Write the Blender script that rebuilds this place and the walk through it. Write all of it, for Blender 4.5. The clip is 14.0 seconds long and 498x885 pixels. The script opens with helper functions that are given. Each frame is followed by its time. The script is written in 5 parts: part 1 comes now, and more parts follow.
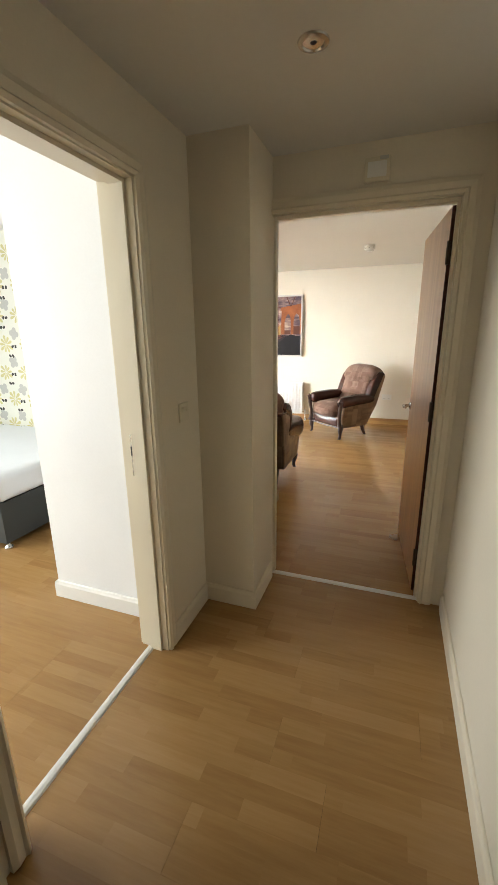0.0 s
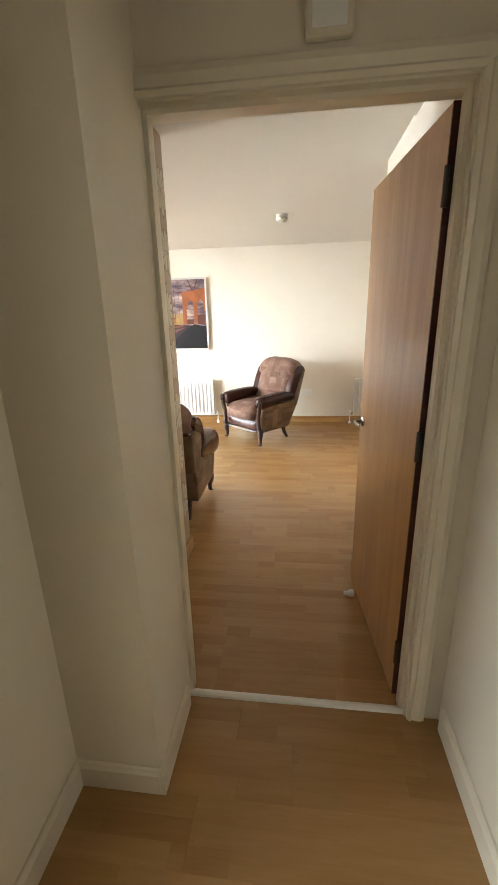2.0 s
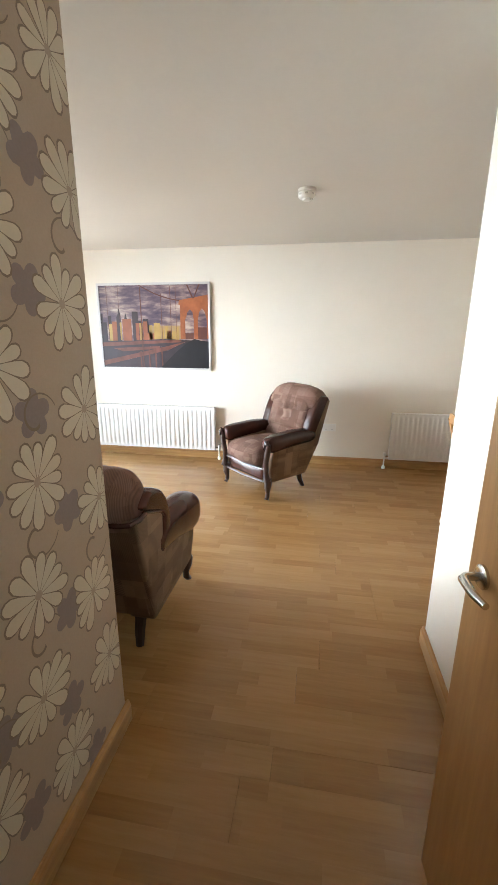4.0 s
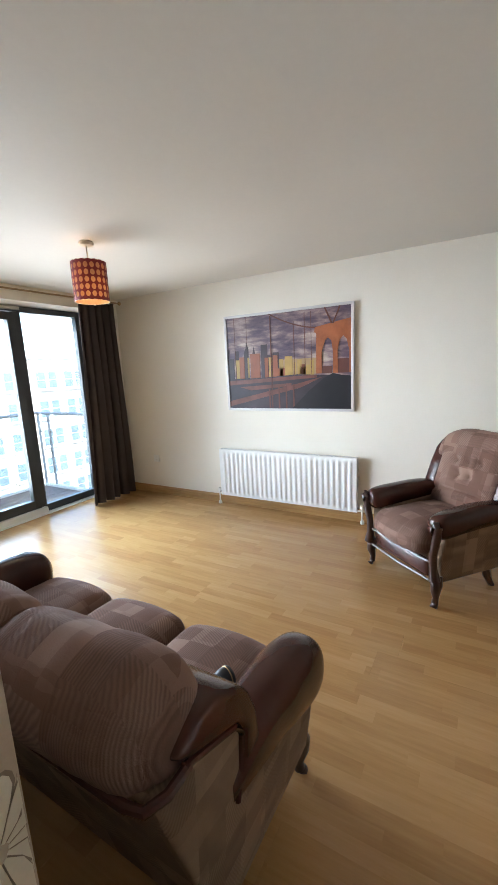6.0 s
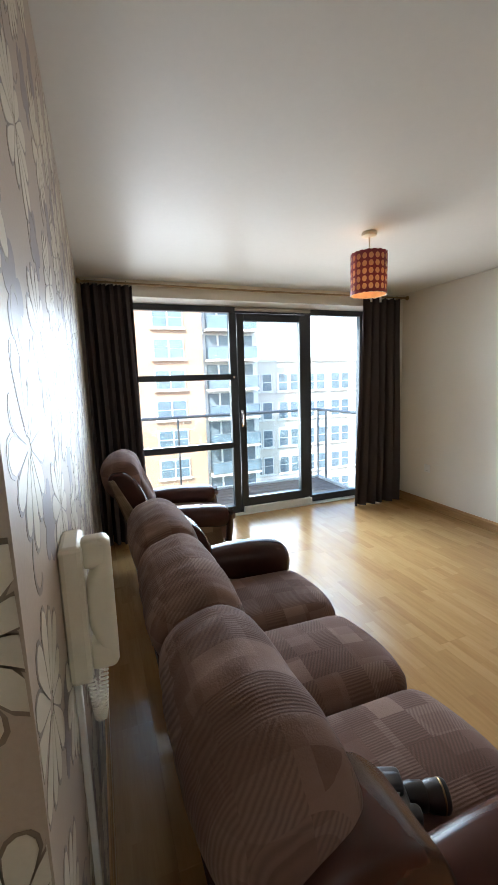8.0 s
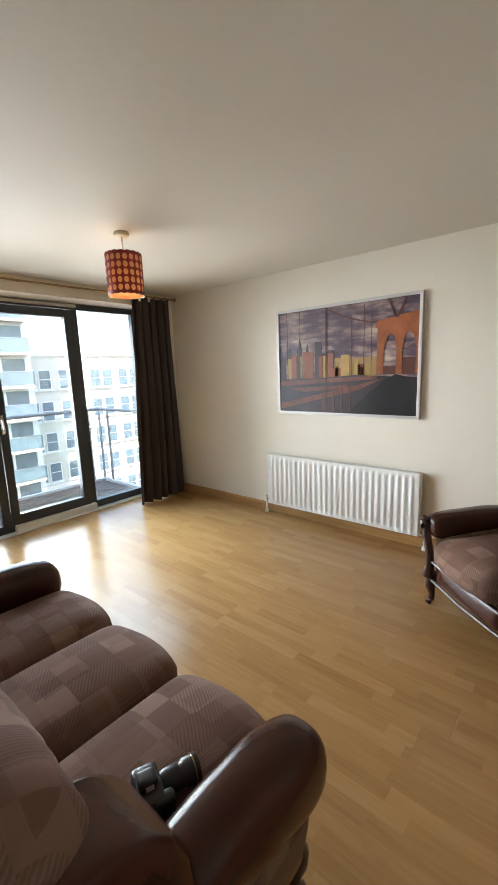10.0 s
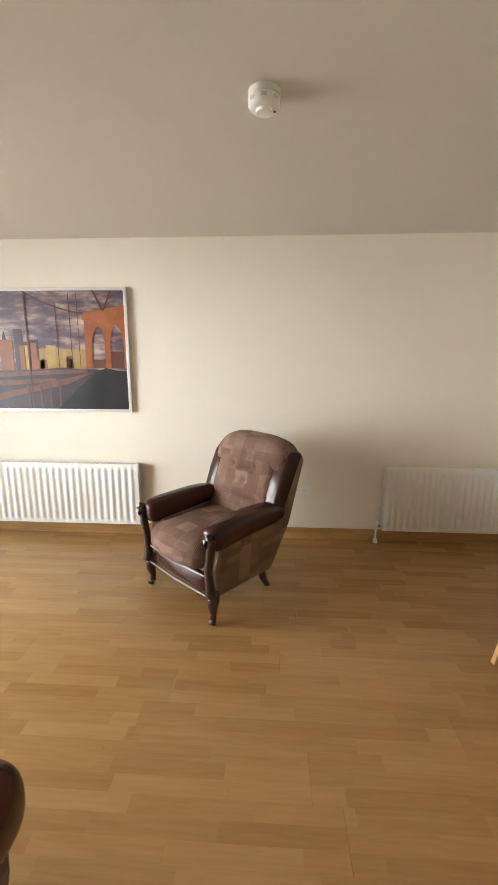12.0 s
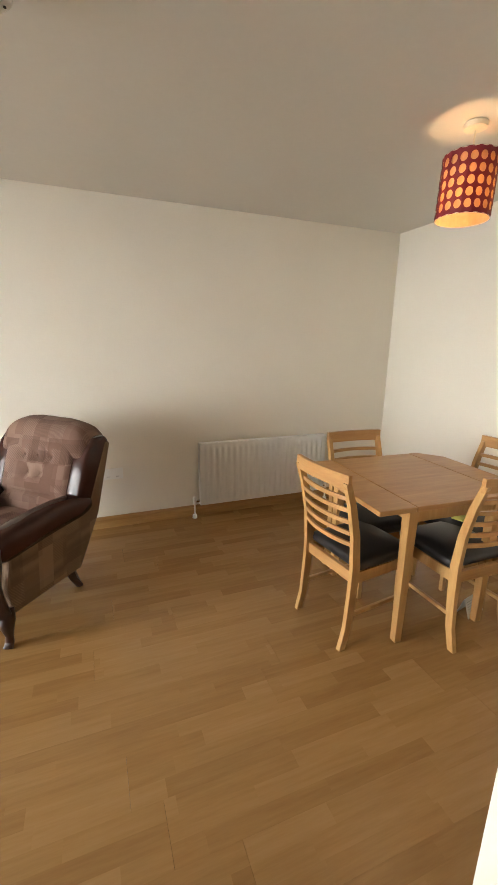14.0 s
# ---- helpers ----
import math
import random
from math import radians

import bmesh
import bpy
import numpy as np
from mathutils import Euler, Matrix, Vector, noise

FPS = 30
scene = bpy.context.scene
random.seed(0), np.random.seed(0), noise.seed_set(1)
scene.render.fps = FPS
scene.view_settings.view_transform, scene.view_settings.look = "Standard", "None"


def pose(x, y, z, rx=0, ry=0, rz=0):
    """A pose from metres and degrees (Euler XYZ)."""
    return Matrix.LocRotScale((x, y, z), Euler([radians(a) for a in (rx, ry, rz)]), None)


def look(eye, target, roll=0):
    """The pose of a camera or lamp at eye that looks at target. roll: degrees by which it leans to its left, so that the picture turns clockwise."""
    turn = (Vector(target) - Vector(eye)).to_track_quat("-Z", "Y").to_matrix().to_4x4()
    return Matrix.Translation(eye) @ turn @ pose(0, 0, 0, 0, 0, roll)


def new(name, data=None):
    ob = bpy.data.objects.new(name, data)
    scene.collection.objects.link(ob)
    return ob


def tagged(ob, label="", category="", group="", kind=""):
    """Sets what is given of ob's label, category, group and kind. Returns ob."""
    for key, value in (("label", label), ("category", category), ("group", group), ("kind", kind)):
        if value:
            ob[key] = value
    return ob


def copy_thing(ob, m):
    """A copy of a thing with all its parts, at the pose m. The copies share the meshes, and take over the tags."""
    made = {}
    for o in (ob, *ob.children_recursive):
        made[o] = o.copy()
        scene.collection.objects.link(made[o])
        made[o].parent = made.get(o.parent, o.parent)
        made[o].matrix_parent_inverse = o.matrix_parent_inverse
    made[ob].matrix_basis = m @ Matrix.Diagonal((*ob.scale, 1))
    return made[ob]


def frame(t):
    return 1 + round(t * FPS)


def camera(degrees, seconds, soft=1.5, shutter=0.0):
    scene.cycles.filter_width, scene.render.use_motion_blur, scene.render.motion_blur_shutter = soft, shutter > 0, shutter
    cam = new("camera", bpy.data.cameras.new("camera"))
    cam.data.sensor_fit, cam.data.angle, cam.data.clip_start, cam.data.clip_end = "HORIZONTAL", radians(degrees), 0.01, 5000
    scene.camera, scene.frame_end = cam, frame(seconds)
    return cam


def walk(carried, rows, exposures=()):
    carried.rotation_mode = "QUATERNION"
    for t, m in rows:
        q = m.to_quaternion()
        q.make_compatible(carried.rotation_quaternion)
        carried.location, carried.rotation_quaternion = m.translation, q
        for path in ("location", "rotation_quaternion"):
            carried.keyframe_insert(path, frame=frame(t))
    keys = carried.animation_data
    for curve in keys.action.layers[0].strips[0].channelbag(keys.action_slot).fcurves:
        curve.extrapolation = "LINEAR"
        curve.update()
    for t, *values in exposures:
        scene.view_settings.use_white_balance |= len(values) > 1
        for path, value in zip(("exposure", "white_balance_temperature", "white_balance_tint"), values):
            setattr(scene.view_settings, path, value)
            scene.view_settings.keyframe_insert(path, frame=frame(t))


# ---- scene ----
cam = camera(63.6, 14.0)
PATH = [
    (0, (0.213, 0.261, 1.453), (-0.439, 2.075, 0.921), -0.7),
    (0.5, (0.182, 0.349, 1.439), (-0.197, 2.221, 0.847), -0.9),
    (1, (0.173, 0.63, 1.458), (-0.191, 2.506, 0.868), -1.1),
    (1.5, (0.122, 0.885, 1.457), (-0.216, 2.764, 0.862), -1.0),
    (2, (0.012, 1.159, 1.463), (-0.224, 3.055, 0.872), -1.4),
    (2.5, (-0.002, 1.428, 1.433), (-0.232, 3.327, 0.851), -1.1),
    (2.7, (0.011, 1.553, 1.429), (-0.241, 3.453, 0.858), -0.4),
    (4.8, (-0.037, 2.744, 1.45), (-0.484, 4.632, 0.967), -0.8),
    (5, (-0.043, 2.834, 1.45), (-0.549, 4.711, 0.981), -1.0),
    (5.5, (-0.155, 3.081, 1.452), (-0.795, 4.935, 1.061), -2.1),
    (6, (-0.237, 3.27, 1.478), (-1.229, 4.968, 1.116), -2.8),
    (6.5, (-0.284, 3.441, 1.472), (-1.837, 4.659, 1.145), -1.5),
    (7, (-0.313, 3.526, 1.449), (-2.163, 4.217, 1.137), -1.3),
    (7.2, (-0.32, 3.519, 1.449), (-2.207, 4.098, 1.128), -1.5),
    (9.3, (-0.269, 3.632, 1.433), (-1.844, 4.827, 1.133), -2.6),
    (9.5, (-0.252, 3.647, 1.452), (-1.753, 4.93, 1.133), -2.5),
    (10, (-0.226, 3.664, 1.476), (-1.506, 5.158, 1.122), -2.2),
    (10.5, (-0.212, 3.668, 1.477), (-1.234, 5.345, 1.099), -1.6),
    (11, (-0.177, 3.684, 1.473), (-0.918, 5.5, 1.082), -1.1),
    (11.5, (-0.131, 3.696, 1.461), (-0.566, 5.608, 1.068), -0.5),
    (12, (-0.104, 3.71, 1.45), (-0.217, 5.668, 1.058), 0.2),
    (12.5, (-0.07, 3.717, 1.453), (0.132, 5.665, 1.05), 0.6),
    (13, (-0.023, 3.719, 1.444), (0.45, 5.618, 1.029), 0.8),
    (13.5, (0.019, 3.741, 1.436), (0.728, 5.558, 0.994), 1.1),
    (14, (0.034, 3.802, 1.429), (0.743, 5.608, 0.943), 0.9),
]

EXPOSURES = [(0.0, 3.95, 7100, 10), (0.6, 4.10, 7100, 10), (2.7, 4.20, 6500, 10), (4.8, 3.65, 6100, 10), (6.0, 3.35, 5900, 10), (7.2, 3.00, 5900, 10),
             (9.3, 2.90, 6300, 10), (10.3, 3.05, 6700, 10), (11.5, 3.35, 7100, 13), (13.0, 3.55, 6900, 12), (14.0, 3.40, 7100, 12)]
walk(cam, [(t, look(eye, target, roll)) for t, eye, target, roll in PATH], EXPOSURES)

# ---- world, sun and lamps ----
SUN_EL, SUN_AZ = 42.0, 134.0          # degrees; azimuth clockwise from +y
world = bpy.data.worlds.new("world")
scene.world = world
world.use_nodes = True
wn = world.node_tree.nodes
sky = wn.new("ShaderNodeTexSky")
sky.sky_type, sky.sun_disc = "NISHITA", False
sky.sun_elevation, sky.sun_rotation = radians(SUN_EL), radians(SUN_AZ)
world.node_tree.links.new(sky.outputs[0], wn["Background"].inputs[0])
wn["Background"].inputs[1].default_value = 0.12
sun = new("sun", bpy.data.lights.new("sun", "SUN"))
sun.data.energy, sun.data.angle, sun.data.color = 2.3, radians(0.5), (1, 0.95, 0.87)
_a, _e = radians(SUN_AZ), radians(SUN_EL)
_d = Vector((math.sin(_a) * math.cos(_e), math.cos(_a) * math.cos(_e), math.sin(_e)))
sun.matrix_world = look(_d * 40, (0, 0, 0))


def area(name, m, sx, sy, power, color):
    ob = new(name, bpy.data.lights.new(name, "AREA"))
    ob.data.shape, ob.data.size, ob.data.size_y = "RECTANGLE", sx, sy
    ob.data.energy, ob.data.color = power, color
    ob.matrix_world = m
    return ob


# daylight in the opening of the bedroom window
area("bedroom_daylight", look((-4.32, 0.2, 1.45), (0, 0.5, 1.2)), 1.6, 1.3, 10.5, (0.76, 0.88, 1.0))


# sky light falling in, and light thrown up from the sunlit street and facades, both in the balcony window's opening
def opening_light(name, azimuth, tilt, power, color, spread):
    d = Vector((math.cos(radians(azimuth)) * math.cos(radians(tilt)), math.sin(radians(azimuth)) * math.cos(radians(tilt)), math.sin(radians(tilt))))
    eye = Vector((-4.50, 5.15, 1.15))
    ob = area(name, look(eye, eye + d), 2.7, 1.9, power, color)
    ob.data.spread = radians(spread)


opening_light("window_sky_light", -4, -52, 8.8, (0.60, 0.80, 1.0), 74)
opening_light("window_street_light", 0, 48, 2.8, (1.0, 0.97, 0.93), 74)
opening_light("window_side_light", -6, -6, 6.6, (0.86, 0.93, 1.0), 56)
opening_light("window_far_light", 32, -2, 3.9, (0.86, 0.93, 1.0), 56)


def bulb_light(x, y, z, power):
    ob = new("bulb_light", bpy.data.lights.new("bulb_light", "POINT"))
    ob.data.energy, ob.data.color, ob.data.shadow_soft_size = power, (1.0, 0.72, 0.42), 0.03
    ob.location = (x, y, z)


bulb_light(-2.58, 5.25, 2.06, 0.32)
bulb_light(1.643, 5.331, 2.08, 0.36)


# ---- materials ----
class G:
    """A small node-graph builder."""

    def __init__(self, name):
        self.m = bpy.data.materials.new(name)
        self.m.use_nodes = True
        self.t = self.m.node_tree
        self.p = self.t.nodes["Principled BSDF"]

    def n(self, kind, **sockets):
        node = self.t.nodes.new("ShaderNode" + kind)
        for k, v in sockets.items():
            self.put(node.inputs[k.replace("_", " ")], v)
        return node

    def put(self, socket, v):
        if isinstance(v, bpy.types.NodeSocket):
            self.t.links.new(v, socket)
        else:
            socket.default_value = v

    def math(self, op, a, b=0.0, c=0.0):
        node = self.t.nodes.new("ShaderNodeMath")
        node.operation = op
        for i, v in enumerate((a, b, c)):
            self.put(node.inputs[i], v)
        return node.outputs[0]

    def mix(self, f, a, b, blend="MIX"):
        node = self.t.nodes.new("ShaderNodeMix")
        node.data_type, node.blend_type = "RGBA", blend
        self.put(node.inputs[0], f)
        for i, v in ((6, a), (7, b)):
            self.put(node.inputs[i], v if isinstance(v, bpy.types.NodeSocket) else (*v, 1))
        return node.outputs[2]

    def coords(self, which="Object", scale=(1, 1, 1), rot=(0, 0, 0)):
        c = self.t.nodes.new("ShaderNodeTexCoord")
        mp = self.t.nodes.new("ShaderNodeMapping")
        mp.inputs["Scale"].default_value = scale
        mp.inputs["Rotation"].default_value = rot
        self.t.links.new(c.outputs[which], mp.inputs["Vector"])
        return mp.outputs[0]

    def noise(self, v, scale, detail=4.0, rough=0.55):
        node = self.n("TexNoise", Vector=v, Scale=scale, Detail=detail, Roughness=rough)
        return node.outputs["Fac"]

    def ramp(self, f, stops):
        node = self.t.nodes.new("ShaderNodeValToRGB")
        self.put(node.inputs[0], f)
        el = node.color_ramp.elements
        while len(el) < len(stops):
            el.new(0.5)
        for e, (pos, col) in zip(el, stops):
            e.position, e.color = pos, (*col, 1)
        return node.outputs[0]

    def bump(self, h, strength=0.2, dist=0.002):
        b = self.n("Bump", Height=h, Strength=strength, Distance=dist)
        self.t.links.new(b.outputs[0], self.p.inputs["Normal"])

    def done(self, base=None, rough=0.5, metal=0.0, coat=0.0, spec=0.5):
        if base is not None:
            self.put(self.p.inputs["Base Color"], base if isinstance(base, bpy.types.NodeSocket) else (*base, 1))
        self.put(self.p.inputs["Roughness"], rough)
        self.put(self.p.inputs["Metallic"], metal)
        self.put(self.p.inputs["Coat Weight"], coat)
        self.put(self.p.inputs["Specular IOR Level"], spec)
        return self.m


def sh(c, k):
    return tuple(min(1.0, v * k) for v in c)


def plain(name, c, rough=0.5, metal=0.0, var=0.08, grain=60.0, bump=0.1, coat=0.0, spec=0.5, large=2.5):
    """A plain surface with variation at two scales and a fine relief."""
    g = G(name)
    v = g.coords()
    a, b = g.noise(v, large), g.noise(v, grain)
    f = g.math("ADD", g.math("MULTIPLY", a, 0.65), g.math("MULTIPLY", b, 0.35))
    col = g.ramp(f, [(0.3, sh(c, 1 - var)), (0.7, sh(c, 1 + var))])
    g.bump(b, bump, 0.001)
    r = g.math("ADD", rough - 0.06, g.math("MULTIPLY", a, 0.12))
    return g.done(col, r, metal, coat, spec)


def wood(name, dark, light, scale=1.0, rough=0.4, axis=0, coat=0.0):
    g = G(name)
    s = [14.0, 14.0, 14.0]
    s[axis] = 1.2
    v = g.coords(scale=[k * scale for k in s])
    info = g.t.nodes.new("ShaderNodeObjectInfo")
    off = g.n("VectorMath")
    off.operation = "ADD"
    g.put(off.inputs[0], v)
    g.put(off.inputs[1], g.math("MULTIPLY", info.outputs["Random"], 40.0))
    a = g.noise(off.outputs[0], 1.6, 6, 0.6)
    b = g.noise(off.outputs[0], 9.0, 3, 0.6)
    f = g.math("ADD", g.math("MULTIPLY", a, 0.75), g.math("MULTIPLY", b, 0.25))
    g.bump(b, 0.12, 0.001)
    return g.done(g.ramp(f, [(0.32, dark), (0.52, tuple((p + q) / 2 for p, q in zip(dark, light))), (0.68, light)]), rough, 0, coat)


def laminate():
    g = G("oak_laminate")
    c = g.t.nodes.new("ShaderNodeTexCoord")
    sep = g.n("SeparateXYZ", Vector=c.outputs["Object"])
    info = g.t.nodes.new("ShaderNodeObjectInfo")
    r = info.outputs["Random"]
    row = g.math("FLOOR", g.math("DIVIDE", sep.outputs[1], 0.0634))
    shift = g.n("TexWhiteNoise", Vector=g.n("CombineXYZ", X=row, Y=g.math("MULTIPLY", r, 91.0)).outputs[0]).outputs[0]
    xs = g.math("ADD", g.math("DIVIDE", sep.outputs[0], 0.42), g.math("MULTIPLY", shift, 7.0))
    cell = g.n("CombineXYZ", X=g.math("FLOOR", xs), Y=row, Z=g.math("MULTIPLY", r, 57.0)).outputs[0]
    tone = g.n("TexWhiteNoise", Vector=cell).outputs[0]
    gv = g.n("CombineXYZ", X=g.math("ADD", g.math("MULTIPLY", sep.outputs[0], 2.2), g.math("MULTIPLY", tone, 50.0)),
             Y=g.math("MULTIPLY", sep.outputs[1], 26.0), Z=g.math("MULTIPLY", r, 33.0)).outputs[0]
    a = g.noise(gv, 1.7, 6, 0.62)
    b = g.noise(gv, 7.0, 4, 0.6)
    f = g.math("ADD", g.math("MULTIPLY", a, 0.5), g.math("MULTIPLY", b, 0.12))
    f = g.math("ADD", f, g.math("MULTIPLY_ADD", tone, 0.26, 0.06))
    col = g.ramp(f, [(0.2, (0.255, 0.13, 0.043)), (0.5, (0.345, 0.189, 0.069)), (0.8, (0.42, 0.244, 0.1))])
    g.bump(b, 0.04, 0.0006)
    return g.done(col, g.math("ADD", 0.18, g.math("MULTIPLY", a, 0.12)), spec=0.42)


def fabric(name, c1, c2, c3):
    """Patchwork chenille: blocks of shades with ribs and fine pile."""
    g = G(name)
    co = g.coords()
    sp = g.n("SeparateXYZ", Vector=co)

    def patches(kx, ky, kz, off):
        ids = [g.math("FLOOR", g.math("ADD", g.math("MULTIPLY", sp.outputs[i], k), off)) for i, k in enumerate((kx, ky, kz))]
        return g.n("TexWhiteNoise", Vector=g.n("CombineXYZ", X=ids[0], Y=ids[1], Z=ids[2]).outputs[0])

    p1, p2 = patches(9.5, 11.0, 9.0, 0.3), patches(15.0, 7.5, 14.0, 0.7)
    mixed = g.math("ADD", g.math("MULTIPLY", p1.outputs[0], 0.55), g.math("MULTIPLY", p2.outputs[0], 0.45))
    tone = g.n("SeparateColor", Color=p1.outputs[1])
    col = g.ramp(mixed, [(0.2, c1), (0.5, c2), (0.85, c3)])
    w = g.n("TexWave", Vector=co, Scale=40.0, Distortion=1.0)
    w2 = g.n("TexWave", Vector=g.coords(rot=(0, 0.8, -0.8)), Scale=34.0, Distortion=2.0)
    sel = g.math("GREATER_THAN", tone.outputs[1], 0.45)
    ribs = g.math("MULTIPLY", g.mix(sel, w.outputs[0], w2.outputs[0]), g.math("GREATER_THAN", tone.outputs[2], 0.4))
    n = g.noise(co, 260.0, 3)
    big = g.noise(co, 3.0, 3)
    col = g.mix(g.math("MULTIPLY", ribs, 0.5), col, (0.05, 0.028, 0.02))
    col = g.mix(g.math("MULTIPLY", n, 0.25), col, c1)
    col = g.mix(g.math("MULTIPLY", big, 0.3), col, c3)
    g.bump(g.math("ADD", g.math("MULTIPLY", ribs, 0.7), n), 0.35, 0.0025)
    m = g.done(col, 0.9, spec=0.2)
    g.p.inputs["Sheen Weight"].default_value = 0.03
    return m


def leather():
    g = G("brown_leather")
    v = g.coords()
    cr = g.n("TexVoronoi", Vector=v, Scale=160.0)
    a = g.noise(v, 4.0, 5)
    w = g.noise(g.coords(scale=(3, 3, 12)), 3.0, 6, 0.7)
    col = g.ramp(a, [(0.3, (0.034, 0.0105, 0.0075)), (0.7, (0.06, 0.019, 0.0125))])
    g.bump(g.math("ADD", g.math("MULTIPLY", cr.outputs[0], 0.3), g.math("MULTIPLY", w, 1.0)), 0.12, 0.0014)
    return g.done(col, g.math("ADD", 0.17, g.math("MULTIPLY", w, 0.12)), spec=0.3)


def emit(name, c, k):
    g = G(name)
    g.p.inputs["Emission Color"].default_value = (*c, 1)
    g.p.inputs["Emission Strength"].default_value = k
    return g.done(c, 0.5)


def glass_mat():
    g = G("window_glass")
    t = g.t
    tr = t.nodes.new("ShaderNodeBsdfTransparent")
    gl = t.nodes.new("ShaderNodeBsdfGlossy")
    gl.inputs["Roughness"].default_value = 0.02
    fr = t.nodes.new("ShaderNodeFresnel")
    mx = t.nodes.new("ShaderNodeMixShader")
    tr.inputs[0].default_value = (0.93, 0.96, 0.95, 1)
    t.links.new(fr.outputs[0], mx.inputs[0])
    t.links.new(tr.outputs[0], mx.inputs[1])
    t.links.new(gl.outputs[0], mx.inputs[2])
    t.links.new(mx.outputs[0], t.nodes["Material Output"].inputs[0])
    return g.m


CREAM = plain("cream_wall_paint", (0.79, 0.735, 0.63), 0.55, var=0.035, grain=90, bump=0.12, large=1.3)
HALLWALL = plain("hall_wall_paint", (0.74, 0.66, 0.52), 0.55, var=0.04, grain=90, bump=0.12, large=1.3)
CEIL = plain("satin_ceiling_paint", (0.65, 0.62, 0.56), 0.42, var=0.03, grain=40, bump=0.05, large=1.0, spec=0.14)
WHITEWALL = plain("white_wall_paint", (0.8, 0.8, 0.8), 0.6, var=0.03, grain=90)
GLOSS = plain("cream_gloss_woodwork", (0.75, 0.67, 0.52), 0.3, var=0.015, grain=90, bump=0.06)
WHITEGLOSS = plain("white_gloss", (0.8, 0.79, 0.76), 0.3, var=0.03, grain=50, bump=0.05)
OAKTRIM = wood("oak_skirting", (0.3, 0.15, 0.05), (0.52, 0.3, 0.11), 1.0, 0.35)
OAKTRIMY = wood("oak_skirting_y", (0.3, 0.15, 0.05), (0.52, 0.3, 0.11), 1.0, 0.35, axis=1)
VENEER = wood("sapele_door_veneer", (0.4, 0.195, 0.066), (0.56, 0.31, 0.12), 0.8, 0.32, axis=2, coat=0.08)
MAHOG = wood("dark_lipping", (0.06, 0.018, 0.01), (0.12, 0.035, 0.018), 1.0, 0.35, axis=2)
LAM = laminate()
TAUPE = plain("taupe_wallpaper", (0.44, 0.34, 0.25), 0.45, var=0.08, grain=150, bump=0.2, spec=0.15)
PETAL = plain("cream_print", (0.62, 0.54, 0.41), 0.42, var=0.06, grain=120, bump=0.1, spec=0.15)
MAUVE = plain("mauve_print", (0.27, 0.215, 0.195), 0.45, var=0.1, grain=120, bump=0.1, spec=0.15)
SCROLL = plain("brown_print", (0.21, 0.15, 0.1), 0.4, var=0.08, grain=120)
PAPER2 = plain("ivory_wallpaper", (0.74, 0.73, 0.64), 0.6, var=0.05, grain=150)
YELLOWP = plain("yellow_print", (0.6, 0.54, 0.26), 0.6, var=0.15, grain=40)
GREYP = plain("grey_print", (0.48, 0.47, 0.43), 0.6, var=0.1)
BLACKP = plain("dark_print", (0.04, 0.036, 0.03), 0.6)
CHENILLE = fabric("brown_patchwork_chenille", (0.125, 0.062, 0.043), (0.175, 0.098, 0.071), (0.265, 0.168, 0.128))
TWEED = fabric("brown_woven_side_cloth", (0.13, 0.08, 0.047), (0.2, 0.128, 0.078), (0.28, 0.19, 0.12))
LEATHER = leather()
CARVED = wood("dark_carved_wood", (0.02, 0.008, 0.005), (0.055, 0.02, 0.012), 1.5, 0.32, axis=2, coat=0.1)
RADW = plain("white_radiator_enamel", (0.8, 0.8, 0.78), 0.3, var=0.02, grain=30, bump=0.03)
CHROME = plain("brushed_steel", (0.6, 0.58, 0.55), 0.25, 1.0, var=0.05)
BRASS = plain("dull_brass", (0.35, 0.24, 0.12), 0.35, 0.9, var=0.1)
BLACK = plain("black_plastic", (0.012, 0.012, 0.013), 0.35, var=0.2, grain=200)
BLACKLEATHER = plain("black_faux_leather", (0.012, 0.011, 0.011), 0.38, var=0.2, grain=120, bump=0.25)
FRAMEG = plain("dark_grey_window_frame", (0.028, 0.033, 0.038), 0.35, var=0.1, grain=50)
SEALG = plain("grey_aluminium", (0.5, 0.48, 0.42), 0.4, 0.3, var=0.05)
CURTAIN = plain("dark_brown_curtain_cloth", (0.055, 0.042, 0.038), 0.85, var=0.12, grain=300, bump=0.4, spec=0.2)
LINING = plain("pale_curtain_lining", (0.55, 0.53, 0.55), 0.85, var=0.05, grain=300)
WHITEPL = plain("white_plastic", (0.78, 0.77, 0.72), 0.35, var=0.02)
IVORYPL = plain("ivory_plastic", (0.68, 0.61, 0.46), 0.35, var=0.03)
PINE = wood("beech_wood", (0.41, 0.215, 0.072), (0.56, 0.33, 0.125), 1.2, 0.35, axis=2)
PINEX = wood("beech_wood_along", (0.38, 0.18, 0.062), (0.54, 0.3, 0.115), 1.2, 0.3, axis=0)
REDSHADE = plain("red_shade_card", (0.2, 0.012, 0.02), 0.5, var=0.15, grain=200)
GLASS = glass_mat()
HINGE = plain("dark_bronze_hinge", (0.1, 0.08, 0.06), 0.4, 0.8)
MATTR = plain("white_mattress_ticking", (0.78, 0.79, 0.8), 0.85, var=0.03, grain=120, bump=0.4)
DIVAN = plain("charcoal_divan_cloth", (0.045, 0.048, 0.046), 0.9, var=0.12, grain=250, bump=0.3)
SILVER = plain("silver_picture_frame", (0.62, 0.6, 0.58), 0.35, 0.4, var=0.04)
